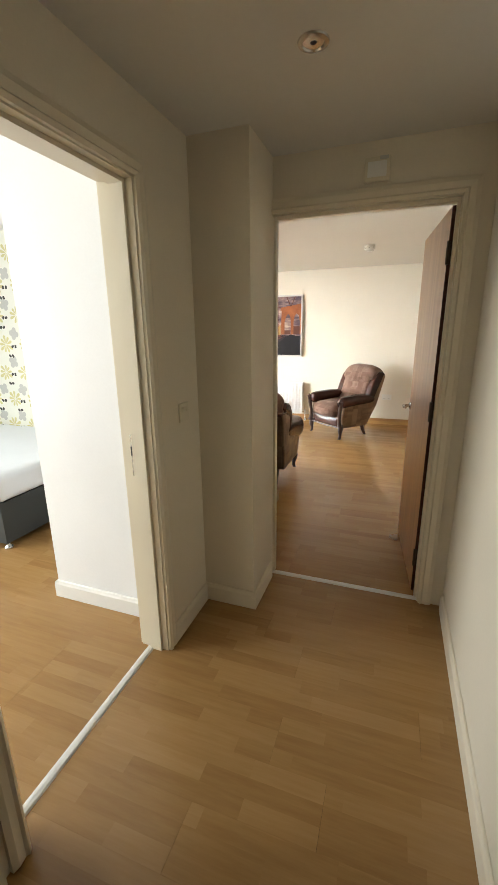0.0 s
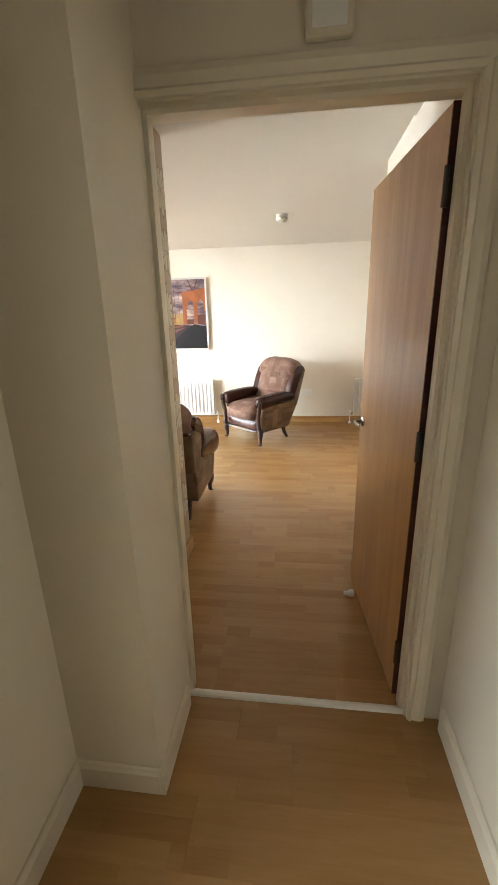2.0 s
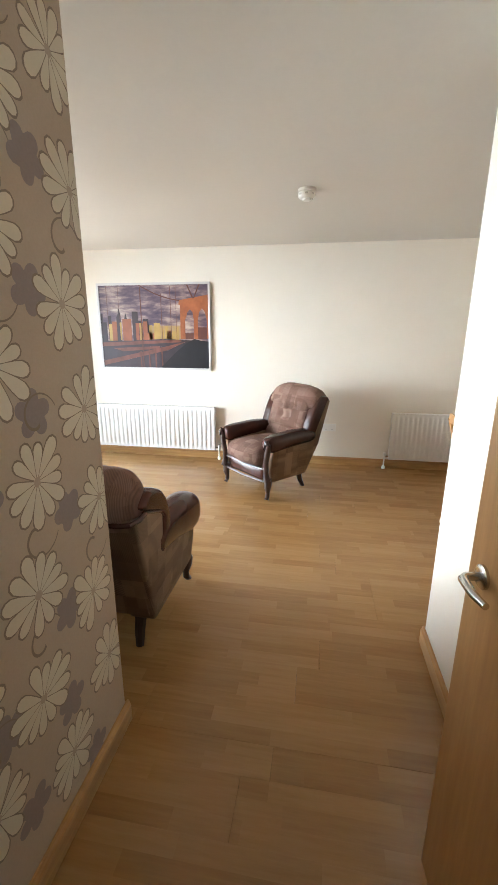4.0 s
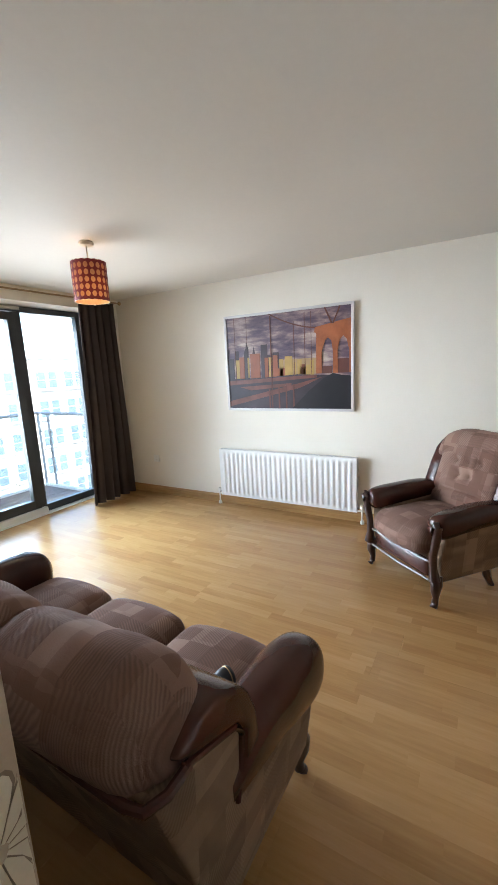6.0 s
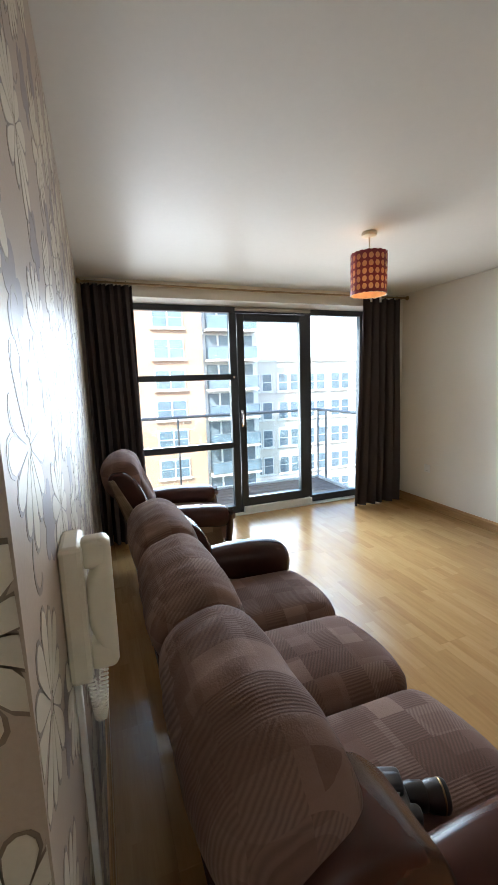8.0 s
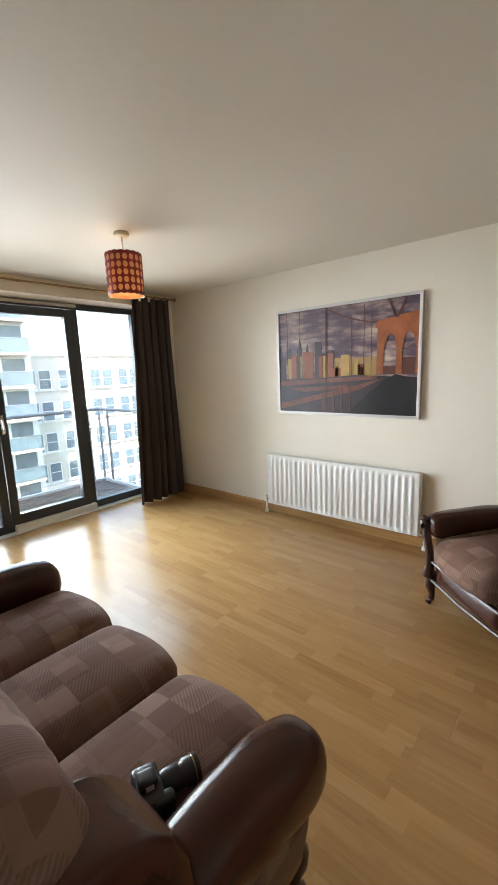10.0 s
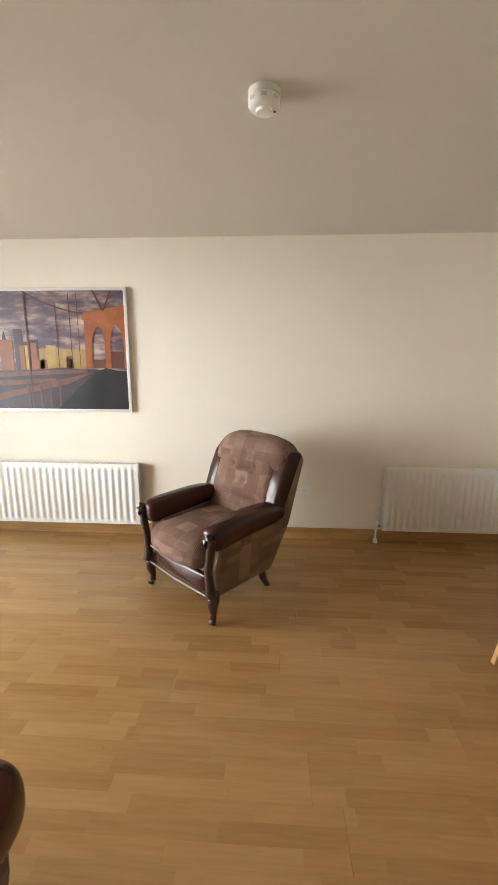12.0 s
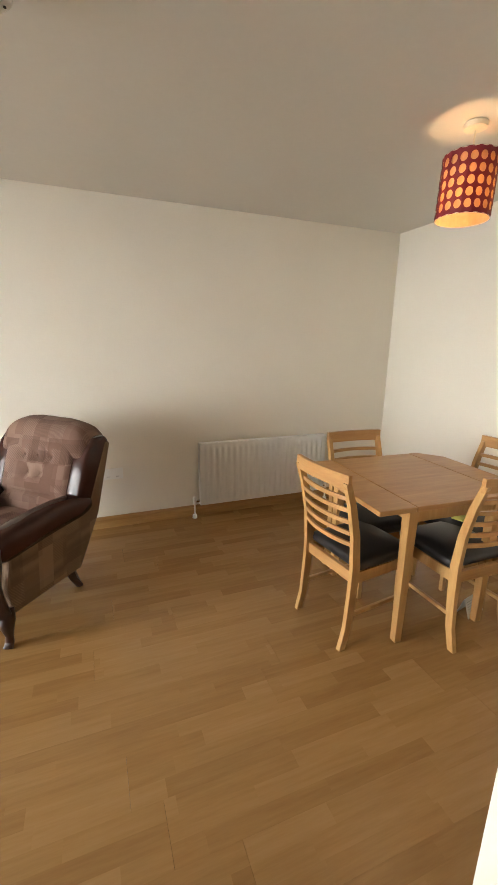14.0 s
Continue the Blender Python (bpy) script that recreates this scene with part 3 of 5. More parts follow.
def curtain(y0t, y1t, y0b, y1b, folds, seed, label):
    ob = thing("curtain", T(-4.05, 0, -0.02), label, "curtain", "curtains at the balcony window")
    rnd = random.Random(seed)
    ph = [rnd.uniform(0, 6.28) for _ in range(4)]
    bm = bmesh.new()
    nu, nv = 110, 26
    grid = []
    for s in (0, 1):
        rows = []
        for j in range(nv + 1):
            w = j / nv
            z = 2.315 - w * (2.29 - 0.02 * math.sin(ph[3]))
            y0, y1 = y0t + (y0b - y0t) * w ** 1.3, y1t + (y1b - y1t) * w ** 1.3
            row = []
            for i in range(nu + 1):
                u = i / nu
                a = 2 * math.pi * folds * (u + 0.012 * math.sin(5 * w + ph[0]))
                amp = 0.026 + 0.022 * w + 0.01 * math.sin(3 * u * 6.28 + ph[1])
                x = amp * math.sin(a + ph[2]) + 0.012 * math.sin(2.3 * a + 3 * w) * w
                y = y0 + (y1 - y0) * u + 0.008 * math.sin(2 * a)
                zz = z + (0.02 * math.sin(a * 0.5 + ph[3]) if j == nv else 0) + (0.006 * math.sin(a * 2) if j == 0 else 0)
                row.append(bm.verts.new((x - 0.003 * s, y, max(zz, 0.032))))
            rows.append(row)
        grid.append(rows)
    for rows in grid:
        for j in range(nv):
            for i in range(nu):
                bm.faces.new((rows[j][i], rows[j][i + 1], rows[j + 1][i + 1], rows[j + 1][i]))
    A, B = grid
    for i in range(nu):
        bm.faces.new((A[0][i], A[0][i + 1], B[0][i + 1], B[0][i]))
        bm.faces.new((A[nv][i], A[nv][i + 1], B[nv][i + 1], B[nv][i]))
    for j in range(nv):
        bm.faces.new((A[j][0], A[j + 1][0], B[j + 1][0], B[j][0]))
        bm.faces.new((A[j][nu], A[j + 1][nu], B[j + 1][nu], B[j][nu]))
    part("cloth", bm, CURTAIN, ob, smooth=True)
    n = max(4, int(folds * 0.9))
    for i in range(n):
        y = y0t + (y1t - y0t) * (i + 0.5) / n
        part("ring", tube(bmesh.new(), [(0.014 * math.cos(k * 0.7), y, 2.335 + 0.016 * math.sin(k * 0.7)) for k in range(10)], 0.0025, 6), BRASS, ob)
    return ob


curtain(3.49, 3.90, 3.50, 3.94, 6.5, 3, "dark brown curtain drawn open beside the armchair")
c2 = curtain(6.275, 6.80, 6.18, 6.835, 5.5, 8, "dark brown curtain drawn open in the window corner")
for dy in (6.36, 6.48):
    part("hook_tab", boxm(0.03, 0.034, dy, dy + 0.025, 2.27, 2.325, m=None), WHITEPL, c2, "loose white header tape")


# ---- radiators ----
def radiator(x0, x1, z0, z1, flutes, label):
    ob = thing("radiator", T(x0, NORTH - 0.085, 0), label, "radiator", "radiators on the long wall")
    L = x1 - x0
    bm = bmesh.new()
    pts = []
    steps = flutes * 8
    m0 = 0.03
    for i in range(steps + 1):
        u = i / steps
        f = 0.5 - 0.5 * math.cos(2 * math.pi * flutes * u)
        pts.append((m0 + (L - 2 * m0) * u, 0.011 * (min(1, max(0, f * 1.8 - 0.4)))))
    zs = [(z0, -1), (z0 + 0.03, -1), (z0 + 0.05, 1), (z1 - 0.05, 1), (z1 - 0.03, -1), (z1, -1)]
    cols = [(0.0, 0.0)] + pts + [(L, 0.0)]
    grid = [[bm.verts.new((x, -(d if k > 0 else 0.011 * 0.0), z)) for x, d in cols] for z, k in zs]
    for a, b in zip(grid, grid[1:]):
        for i in range(len(cols) - 1):
            bm.faces.new((a[i], a[i + 1], b[i + 1], b[i]))
    back = [bm.verts.new((x, 0.012, z)) for x, z in ((0, z0), (L, z0), (L, z1), (0, z1))]
    bm.faces.new(back)
    bm.faces.new(grid[0][::-1] + [back[0], back[1]])
    bm.faces.new(grid[-1] + [back[2], back[3]])
    bm.faces.new([g[0] for g in grid] + [back[3], back[0]])
    bm.faces.new([g[-1] for g in grid][::-1] + [back[1], back[2]])
    part("panel", bm, RADW, ob, smooth=True)
    bm = bmesh.new()
    add_box(bm, 0.0, L, 0.002, 0.06, z1 - 0.004, z1 + 0.006, bevel=0.002)
    for i in range(int(L / 0.05)):
        add_box(bm, 0.03 + i * 0.05, 0.05 + i * 0.05, 0.01, 0.05, z1 + 0.0055, z1 + 0.008)
    part("top_grille", bm, RADW, ob)
    part("side_cover", boxm(-0.002, 0.004, 0.0, 0.06, z0, z1 + 0.004, bevel=0.001), RADW, ob)
    part("side_cover", boxm(L - 0.004, L + 0.002, 0.0, 0.06, z0, z1 + 0.004, bevel=0.001), RADW, ob)
    part("convector", boxm(0.03, L - 0.03, 0.02, 0.055, z0 + 0.02, z1 - 0.01), RADW, ob)
    for x in (0.2, L - 0.2):
        part("bracket", boxm(x, x + 0.04, 0.055, 0.084, z0 + 0.05, z1 - 0.05), RADW, ob)
    for s, x in ((-1, 0.0), (1, L)):
        v = new("valve")
        v.parent = ob
        X = x + s * 0.045
        part("valve_body", tube(bmesh.new(), [(x, 0.03, z0 + 0.03), (X, 0.03, z0 + 0.03)], 0.011, 10), CHROME, v, smooth=True)
        part("cap", lathe(bmesh.new(), [(0.012, 0.035), (0.016, 0.045), (0.016, 0.08), (0.012, 0.088)], 14, T(X, 0.03, z0 - 0.02)), WHITEPL, v, smooth=True)
        part("tail_pipe", lathe(bmesh.new(), [(0.0075, 0.0), (0.0075, z0 + 0.02), (0.012, z0 + 0.022), (0.012, z0 + 0.045)], 12, T(X, 0.03, 0)), WHITEPL, v, smooth=True)
        part("pipe_collar", lathe(bmesh.new(), [(0.019, 0), (0.02, 0.01), (0.016, 0.03), (0.009, 0.036)], 14, T(X, 0.03, 0.0)), WHITEPL, v, smooth=True)
    return ob


radiator(-2.69, -1.19, 0.115, 0.625, 26, "white ribbed panel radiator below the picture")
radiator(0.80, 1.955, 0.115, 0.63, 22, "white ribbed panel radiator behind the dining table")


# ---- picture ----
PX0, PX1, PZ0, PZ1 = -2.57, -1.228, 1.05, 2.008
pic = thing("framed_picture", T(PX0, NORTH, PZ0), "large silver framed print of a sunset bridge skyline", "picture")
PW, PH = PX1 - PX0, PZ1 - PZ0
bm = bmesh.new()
for b in ((0, PW, 0, 0.024), (0, PW, PH - 0.024, PH), (0, 0.024, 0.024, PH - 0.024), (PW - 0.024, PW, 0.024, PH - 0.024)):
    add_box(bm, b[0], b[1], -0.034, -0.002, b[2], b[3], bevel=0.002)
part("frame", bm, SILVER, pic)


def art(name, polys, material, layer):
    w, h = PW - 0.048, PH - 0.048
    for poly in polys:
        bm = prism(bmesh.new(), [(0.024 + a * w, 0.024 + b * h) for a, b in poly], -0.02 - layer * 0.0012, -0.0195 - (layer - 1) * 0.0012)
        part(name, bm, material, pic)


def ink(name, c, rough=0.35, var=0.25, g=14):
    return plain(name, sh(c, 0.72), rough, var=var, grain=g, bump=0.0, large=5)


def sky_print():
    g = G("printed_cloudy_sky")
    v = g.coords(scale=(1.3, 1, 4.2), rot=(0, 0.18, 0))
    n = g.noise(v, 3.2, 8, 0.62)
    n2 = g.noise(v, 1.4, 3)
    f = g.math("ADD", g.math("MULTIPLY", n, 0.7), g.math("MULTIPLY", n2, 0.35))
    return g.done(g.ramp(f, [(0.4, (0.06, 0.043, 0.075)), (0.5, (0.13, 0.09, 0.115)), (0.57, (0.27, 0.19, 0.19)), (0.66, (0.5, 0.4, 0.33))]), 0.35)


def rect(a0, a1, b0, b1):
    return [(a0, b0), (a1, b0), (a1, b1), (a0, b1)]


art("print_sky", [rect(0, 1, 0.0, 1)], sky_print(), 1)
art("print_horizon_glow", [rect(0.42, 0.78, 0.36, 0.52)], ink("printed_gold_haze", (0.5, 0.33, 0.16)), 2)
rnd = random.Random(5)
DK, OR, GO, RU = ink("printed_dark_towers", (0.05, 0.032, 0.04)), ink("printed_orange_towers", (0.34, 0.11, 0.05)), ink("printed_gold_towers", (0.55, 0.36, 0.1)), ink("printed_rust", (0.16, 0.055, 0.04))
art("print_dark_tower", [rect(0.0, 0.02, 0.3, 0.66), rect(0.02, 0.055, 0.3, 0.56), rect(0.07, 0.1, 0.3, 0.64), rect(0.3, 0.355, 0.33, 0.69), rect(0.35, 0.39, 0.33, 0.58),
                          rect(0.40, 0.45, 0.33, 0.6), [(0.15, 0.33), (0.19, 0.33), (0.19, 0.66), (0.172, 0.74), (0.165, 0.66), (0.15, 0.62)],
                          [(0.225, 0.33), (0.25, 0.33), (0.25, 0.6), (0.238, 0.68), (0.225, 0.6)]], DK, 3)
art("print_orange_tower", [rect(0.105, 0.15, 0.31, 0.57), rect(0.205, 0.29, 0.31, 0.6), rect(0.33, 0.36, 0.31, 0.55), rect(0.40, 0.44, 0.33, 0.57), rect(0.44, 0.5, 0.33, 0.43), rect(0.62, 0.66, 0.34, 0.46)], OR, 4)
art("print_gold_tower", [rect(0.075, 0.105, 0.31, 0.54), rect(0.18, 0.195, 0.34, 0.56), rect(0.365, 0.395, 0.33, 0.55)]
    + [rect(x, x + rnd.uniform(0.02, 0.035), 0.35, rnd.uniform(0.42, 0.56)) for x in (0.455, 0.5, 0.53, 0.57, 0.6, 0.64, 0.67, 0.7)], GO, 4)
art("print_water", [[(0, 0), (1, 0), (1, 0.33), (0.6, 0.36), (0.3, 0.335), (0, 0.33)]], ink("printed_dark_river", (0.05, 0.034, 0.045), 0.35, 0.5, 6), 5)
art("print_deck", [[(0, 0.31), (0.75, 0.35), (0.75, 0.32), (0.0, 0.26)], [(0.1, 0.24), (0.55, 0.27), (0.55, 0.24), (0.2, 0.2)], [(0.0, 0.08), (0.62, 0.27), (0.8, 0.33), (0.62, 0.22), (0.0, 0.02)]],
    ink("printed_rusty_deck", (0.2, 0.07, 0.05), 0.35, 0.4, 10), 6)
art("print_railing", [rect(x, x + 0.012, 0.0, 0.12 + x * 0.25) for x in (0.36, 0.44, 0.5, 0.56)], RU, 7)
# bridge tower with two pointed arches
arch1 = [(0.745, 0.36), (0.79, 0.36), (0.79, 0.58), (0.815, 0.68), (0.835, 0.71), (0.86, 0.68), (0.87, 0.58), (0.87, 0.36), (0.905, 0.36), (0.905, 0.58), (0.92, 0.68),
         (0.945, 0.72), (0.97, 0.68), (0.985, 0.58), (0.985, 0.36), (1.0, 0.36), (1.0, 0.88), (0.74, 0.82), (0.735, 0.77), (0.75, 0.76)]
art("print_bridge_tower", [arch1], ink("printed_orange_stone", (0.42, 0.13, 0.045), 0.35, 0.3, 25), 6)
art("print_far_building", [rect(0.79, 0.865, 0.36, 0.43), rect(0.905, 0.985, 0.36, 0.5)], RU, 6)
art("print_dark_bank", [[(0.55, 0.0), (1, 0), (1, 0.33), (0.93, 0.34), (0.87, 0.36), (0.8, 0.31), (0.7, 0.2)]], ink("printed_black_bank", (0.016, 0.016, 0.02), 0.35), 8)


def cable(p, q, sag, w):
    top, bot = [], []
    for i in range(13):
        u = i / 12
        a, b = p[0] + (q[0] - p[0]) * u, p[1] + (q[1] - p[1]) * u - sag * 4 * u * (1 - u)
        top.append((a, b + w))
        bot.append((a, b - w))
    return top + bot[::-1]


art("print_cable", [cable((0.38, 1.0), (0.745, 0.815), 0.03, 0.007), cable((0.86, 0.84), (0.81, 1.0), 0, 0.004), [(0.862, 0.84), (0.872, 0.84), (0.82, 1.0), (0.808, 1.0)], [(0.868, 0.84), (0.878, 0.84), (0.93, 1.0), (0.918, 1.0)],
                     rect(0.384, 0.392, 0.0, 0.98), rect(0.575, 0.579, 0.34, 0.9), rect(0.07, 0.073, 0.3, 1.0), rect(0.66, 0.664, 0.36, 0.98), rect(0.71, 0.713, 0.36, 0.98), rect(0.18, 0.182, 0.6, 1.0)], RU, 7)


# ---- three-piece suite ----
def loft(bm, sections, seg=20, power=2.5, m=None):
    """Skins rounded sections (y, z low, z top, x in, x out) laid one behind the other."""
    rings = []
    for y, z0, z1, x0, x1 in sections:
        ring = []
        for k in range(seg):
            w = 2 * math.pi * k / seg
            c, s = math.cos(w), math.sin(w)
            p = Vector(((x0 + x1) / 2 + (x1 - x0) / 2 * math.copysign(abs(c) ** (2 / power), c), y,
                        (z0 + z1) / 2 + (z1 - z0) / 2 * math.copysign(abs(s) ** (2 / power), s)))
            p.z += 0.003 * noise.noise(p * 11)
            p.x += 0.003 * noise.noise(p * 9 + Vector((5, 0, 0)))
            ring.append(bm.verts.new(m @ p if m is not None else p))
        rings.append(ring)
    for a, b in zip(rings, rings[1:]):
        for i in range(seg):
            j = (i + 1) % seg
            bm.faces.new((a[i], a[j], b[j], b[i]))
    bm.faces.new(rings[0][::-1])
    bm.faces.new(rings[-1])
    return bm


def smooth_sections(rows, n=4):
    """Catmull-Rom steps between the rows of a loft."""
    out = []
    for i in range(len(rows) - 1):
        a, b, c, d = rows[max(i - 1, 0)], rows[i], rows[i + 1], rows[min(i + 2, len(rows) - 1)]
        for k in range(n):
            u = k / n
            out.append(tuple(0.5 * (2 * q + (r - p) * u + (2 * p - 5 * q + 4 * r - s) * u * u + (3 * q - p - 3 * r + s) * u ** 3)
                             for p, q, r, s in zip(a, b, c, d)))
    return out + [rows[-1]]


SIDEWAYS = Matrix(((0, -1, 0, 0), (1, 0, 0, 0), (0, 0, 1, 0), (0, 0, 0, 1)))


def flank(poly, x_in, x_out, s, bevel, taper=0.0):
    """A thick upholstered slab: poly of (y, z), from x_in to x_out on the side s, narrowing to the floor by taper."""
    bm = prism(bmesh.new(), poly, -x_in, -x_out, m=SIDEWAYS)
    for v in bm.verts:
        if v.co.x > (x_in + x_out) / 2:
            v.co.x -= max(0.0, 0.5 - v.co.z) * taper
        v.co.x *= s
    bmesh.ops.recalc_face_normals(bm, faces=bm.faces)
    bmesh.ops.bevel(bm, geom=list(bm.edges), offset=bevel, segments=4, profile=0.5, affect="EDGES", clamp_overlap=True)
    return bm


def suite(name, m, seat_w, seats, label, category):
    """Sofa or armchair facing local -y; the floor under the seat's middle is the origin."""
    ob = thing(name, m, label, category, "three-piece suite")
    sofa = seats > 1
    W = seat_w * seats
    half = W / 2
    foot = 0.25 if sofa else 0.18                       # lower rear edge
    # base and front rail
    bm = bmesh.new()
    soft_box(bm, W + 0.1, 0.30 + foot, 0.17, 0.03, 7, m=T(0, (foot - 0.30) / 2, 0.245))
    part("base", bm, TWEED, ob, smooth=True)
    bm = bmesh.new()
    soft_box(bm, W + 0.02, 0.05, 0.115, 0.022, 8, puff=(0, 0.012, 0), m=T(0, -0.295, 0.225))
    part("front_rail", bm, LEATHER, ob, "brown leather front rail", smooth=True)
    bm = bmesh.new()
    for z in (0.168, 0.285):
        tube(bm, [(-half - 0.03, -0.325, z), (0, -0.332, z - 0.006), (half + 0.03, -0.325, z)], 0.009, 8)
    part("moulding", bm, CARVED, ob, "dark wooden front moulding", smooth=True)
    # seat cushions, crowned and rounded over at the front
    for i in range(seats):
        x = -half + seat_w * (i + 0.5)
        bm = bmesh.new()
        soft_box(bm, seat_w + 0.004, 0.60, 0.17, 0.075, 14, puff=(0, 0.03, 0.035), m=T(x, -0.055, 0.375),
                 warp=lambda p: Vector((p.x, p.y - 0.03 * max(0, 1 - (p.x / (seat_w / 2)) ** 2) * (p.y < -0.1), p.z + 0.003 * noise.noise(p * 9))))
        part("seat_cushion", bm, CHENILLE, ob, smooth=True)
    # outer back, leaning backwards
    hw = half + (0.10 if sofa else 0.075)
    if sofa:
        shell = [(0.12, 0.17), (foot + 0.02, 0.17), (0.31, 0.33), (0.395, 0.60), (0.45, 0.755), (0.36, 0.79), (0.17, 0.42)]
    else:
        shell = [(0.08, 0.17), (foot, 0.16), (0.325, 0.43), (0.40, 0.63), (0.47, 0.85), (0.38, 0.87), (0.17, 0.42)]
    bm = prism(bmesh.new(), shell, -hw, hw, m=SIDEWAYS)
    bmesh.ops.recalc_face_normals(bm, faces=bm.faces)
    bmesh.ops.bevel(bm, geom=list(bm.edges), offset=0.02, segments=3, affect="EDGES", clamp_overlap=True)
    part("back_shell", bm, TWEED, ob, smooth=True)
    # inner back
    lean = T(0, 0.235, 0.40) @ R(-19, "X")
    for i in range(seats):
        x = -half + seat_w * (i + 0.5)
        tuft = [(u * seat_w * 0.2, v) for v, us in ((0.11, (-1, 0, 1)), (0.02, (-0.5, 0.5))) for u in us]

        def dent(p):
            q = p.copy()
            if p.y < 0:
                for a, b in tuft:
                    q.y += 0.036 * math.exp(-((p.x - a) ** 2 + (p.z - b) ** 2) / 0.0009)
                    q.y += 0.016 * math.exp(-((p.x - a) ** 2) / 0.00012 - max(0, (p.z - b)) ** 2 / 0.006 - max(0, b - p.z) ** 2 / 0.002)
                q.y += 0.022 * math.exp(-((p.z + 0.12 - 0.03 * (1 - (p.x / 0.22) ** 2)) ** 2) / 0.00025)
            return q

        bm = bmesh.new()
        soft_box(bm, seat_w + (0.004 if sofa else 0.02), 0.17, 0.52 if sofa else 0.56, 0.07 if sofa else 0.045, 26, puff=(0, 0.03, 0.0), m=lean @ T(x, -0.03, 0.24), warp=dent)
        bc = part("back_cushion", bm, CHENILLE, ob, smooth=True)
        if not sofa:
            for a, b in tuft:
                part("button", lathe(bmesh.new(), [(0.008, 0), (0.011, 0.004), (0.006, 0.008)], 10,
                                     lean @ T(x + a, -0.03 - 0.076, 0.24 + b) @ R(90, "X")), CHENILLE, bc, smooth=True)
    # stuffed roll over the top of the back
    pw = (2 * half + 0.17) / seats if sofa else 2 * half + 0.17
    for i in range(seats):
        x = (i - (seats - 1) / 2) * pw
        w = pw + (0.055 if sofa else 0)

        def gather(p):
            q = p.copy()
            e = abs(p.x) / (w / 2)
            q.z += (0.012 * (1 - e * e) - 0.006) if sofa else (0.02 - 0.075 * e ** 3)
            k = max(0.0, 1 - abs(p.z) / 0.12) if p.z < 0 else 1.0
            fold = max(0.0, math.sin(p.x * 95 + 14 * p.y + 4 * noise.noise(p * 7))) ** 2
            q += Vector((0, 0.3, 1)).normalized() * (-0.006 if sofa else -0.002) * fold * k
            q += p.normalized() * 0.008 * noise.noise(p * 8 + Vector((i * 3.1, 0, 0)))
            return q

        bm = bmesh.new()
        if sofa:
            soft_box(bm, w, 0.24, 0.235, 0.095, 34, puff=(0, 0.012, 0.014), m=T(x, 0.345, 0.79) @ R(-20, "X"), warp=gather)
        else:
            soft_box(bm, w, 0.235, 0.24, 0.1, 26, puff=(0, 0.012, 0.0), m=T(x, 0.385, 0.835) @ R(-20, "X"), warp=gather)
        part("headrest", bm, CHENILLE, ob, smooth=True)
    if sofa:
        part("back_welt", tube(bmesh.new(), [(-hw - 0.03, 0.35, 0.742), (-hw - 0.03, 0.41, 0.74), (-hw - 0.01, 0.448, 0.735), (-hw + 0.03, 0.456, 0.732), (hw - 0.03, 0.456, 0.732), (hw + 0.01, 0.448, 0.735), (hw + 0.03, 0.41, 0.74), (hw + 0.03, 0.35, 0.742)], 0.011, 8), LEATHER, ob, smooth=True)
    for s in (-1, 1):
        # cloth side under the arm and wing
        if sofa:
            poly = [(-0.29, 0.15), (foot, 0.15), (0.31, 0.33), (0.445, 0.745), (0.335, 0.735), (0.165, 0.675), (0.18, 0.50), (-0.20, 0.40), (-0.31, 0.40), (-0.315, 0.27)]
        else:
            poly = [(-0.27, 0.15), (foot, 0.15), (0.325, 0.43), (0.462, 0.84), (0.42, 0.85), (0.24, 0.50), (-0.27, 0.46), (-0.29, 0.30)]
        part("side_panel", flank(poly, half - 0.03, half + (0.132 if sofa else 0.105), s, 0.016, 0.09), TWEED, ob, smooth=True)
        # rolled leather arm
        if sofa:
            rows = [(0.215, 0.47, 0.58, 0.0, 0.135), (0.15, 0.45, 0.60, -0.005, 0.145), (0.0, 0.425, 0.612, -0.012, 0.152), (-0.12, 0.395, 0.612, -0.016, 0.162),
                    (-0.22, 0.37, 0.603, -0.018, 0.168), (-0.29, 0.365, 0.585, -0.012, 0.165), (-0.335, 0.375, 0.56, 0.004, 0.15), (-0.362, 0.415, 0.52, 0.035, 0.118)]
        else:
            rows = [(0.29, 0.47, 0.56, -0.01, 0.10), (0.2, 0.455, 0.59, -0.02, 0.115), (0.05, 0.45, 0.605, -0.025, 0.12), (-0.12, 0.445, 0.60, -0.025, 0.125),
                    (-0.25, 0.435, 0.59, -0.022, 0.128), (-0.31, 0.44, 0.575, -0.01, 0.12), (-0.335, 0.47, 0.55, 0.015, 0.095)]
        rows = [(y, a, b, half + c, half + d) for y, a, b, c, d in rows]
        part("arm", loft(bmesh.new(), smooth_sections(rows), 24, m=Matrix.Scale(s, 4, (1, 0, 0))), LEATHER, ob, "rolled brown leather arm", smooth=True)
        # leather wing between arm and headrest
        if sofa:
            poly = [(0.39, 0.78), (0.31, 0.822), (0.235, 0.812), (0.172, 0.78), (0.122, 0.728), (0.092, 0.66), (0.082, 0.58), (0.085, 0.48), (0.195, 0.48), (0.175, 0.56), (0.16, 0.64), (0.185, 0.68), (0.34, 0.745)]
            wing = flank(poly, half - 0.045, half + 0.138, s, 0.03)
        else:
            poly = [(0.15, 0.50), (0.32, 0.50), (0.40, 0.66), (0.465, 0.85), (0.43, 0.885), (0.35, 0.885), (0.29, 0.83), (0.235, 0.72), (0.19, 0.60)]
            wing = flank(poly, half - 0.015, half + 0.098, s, 0.028)
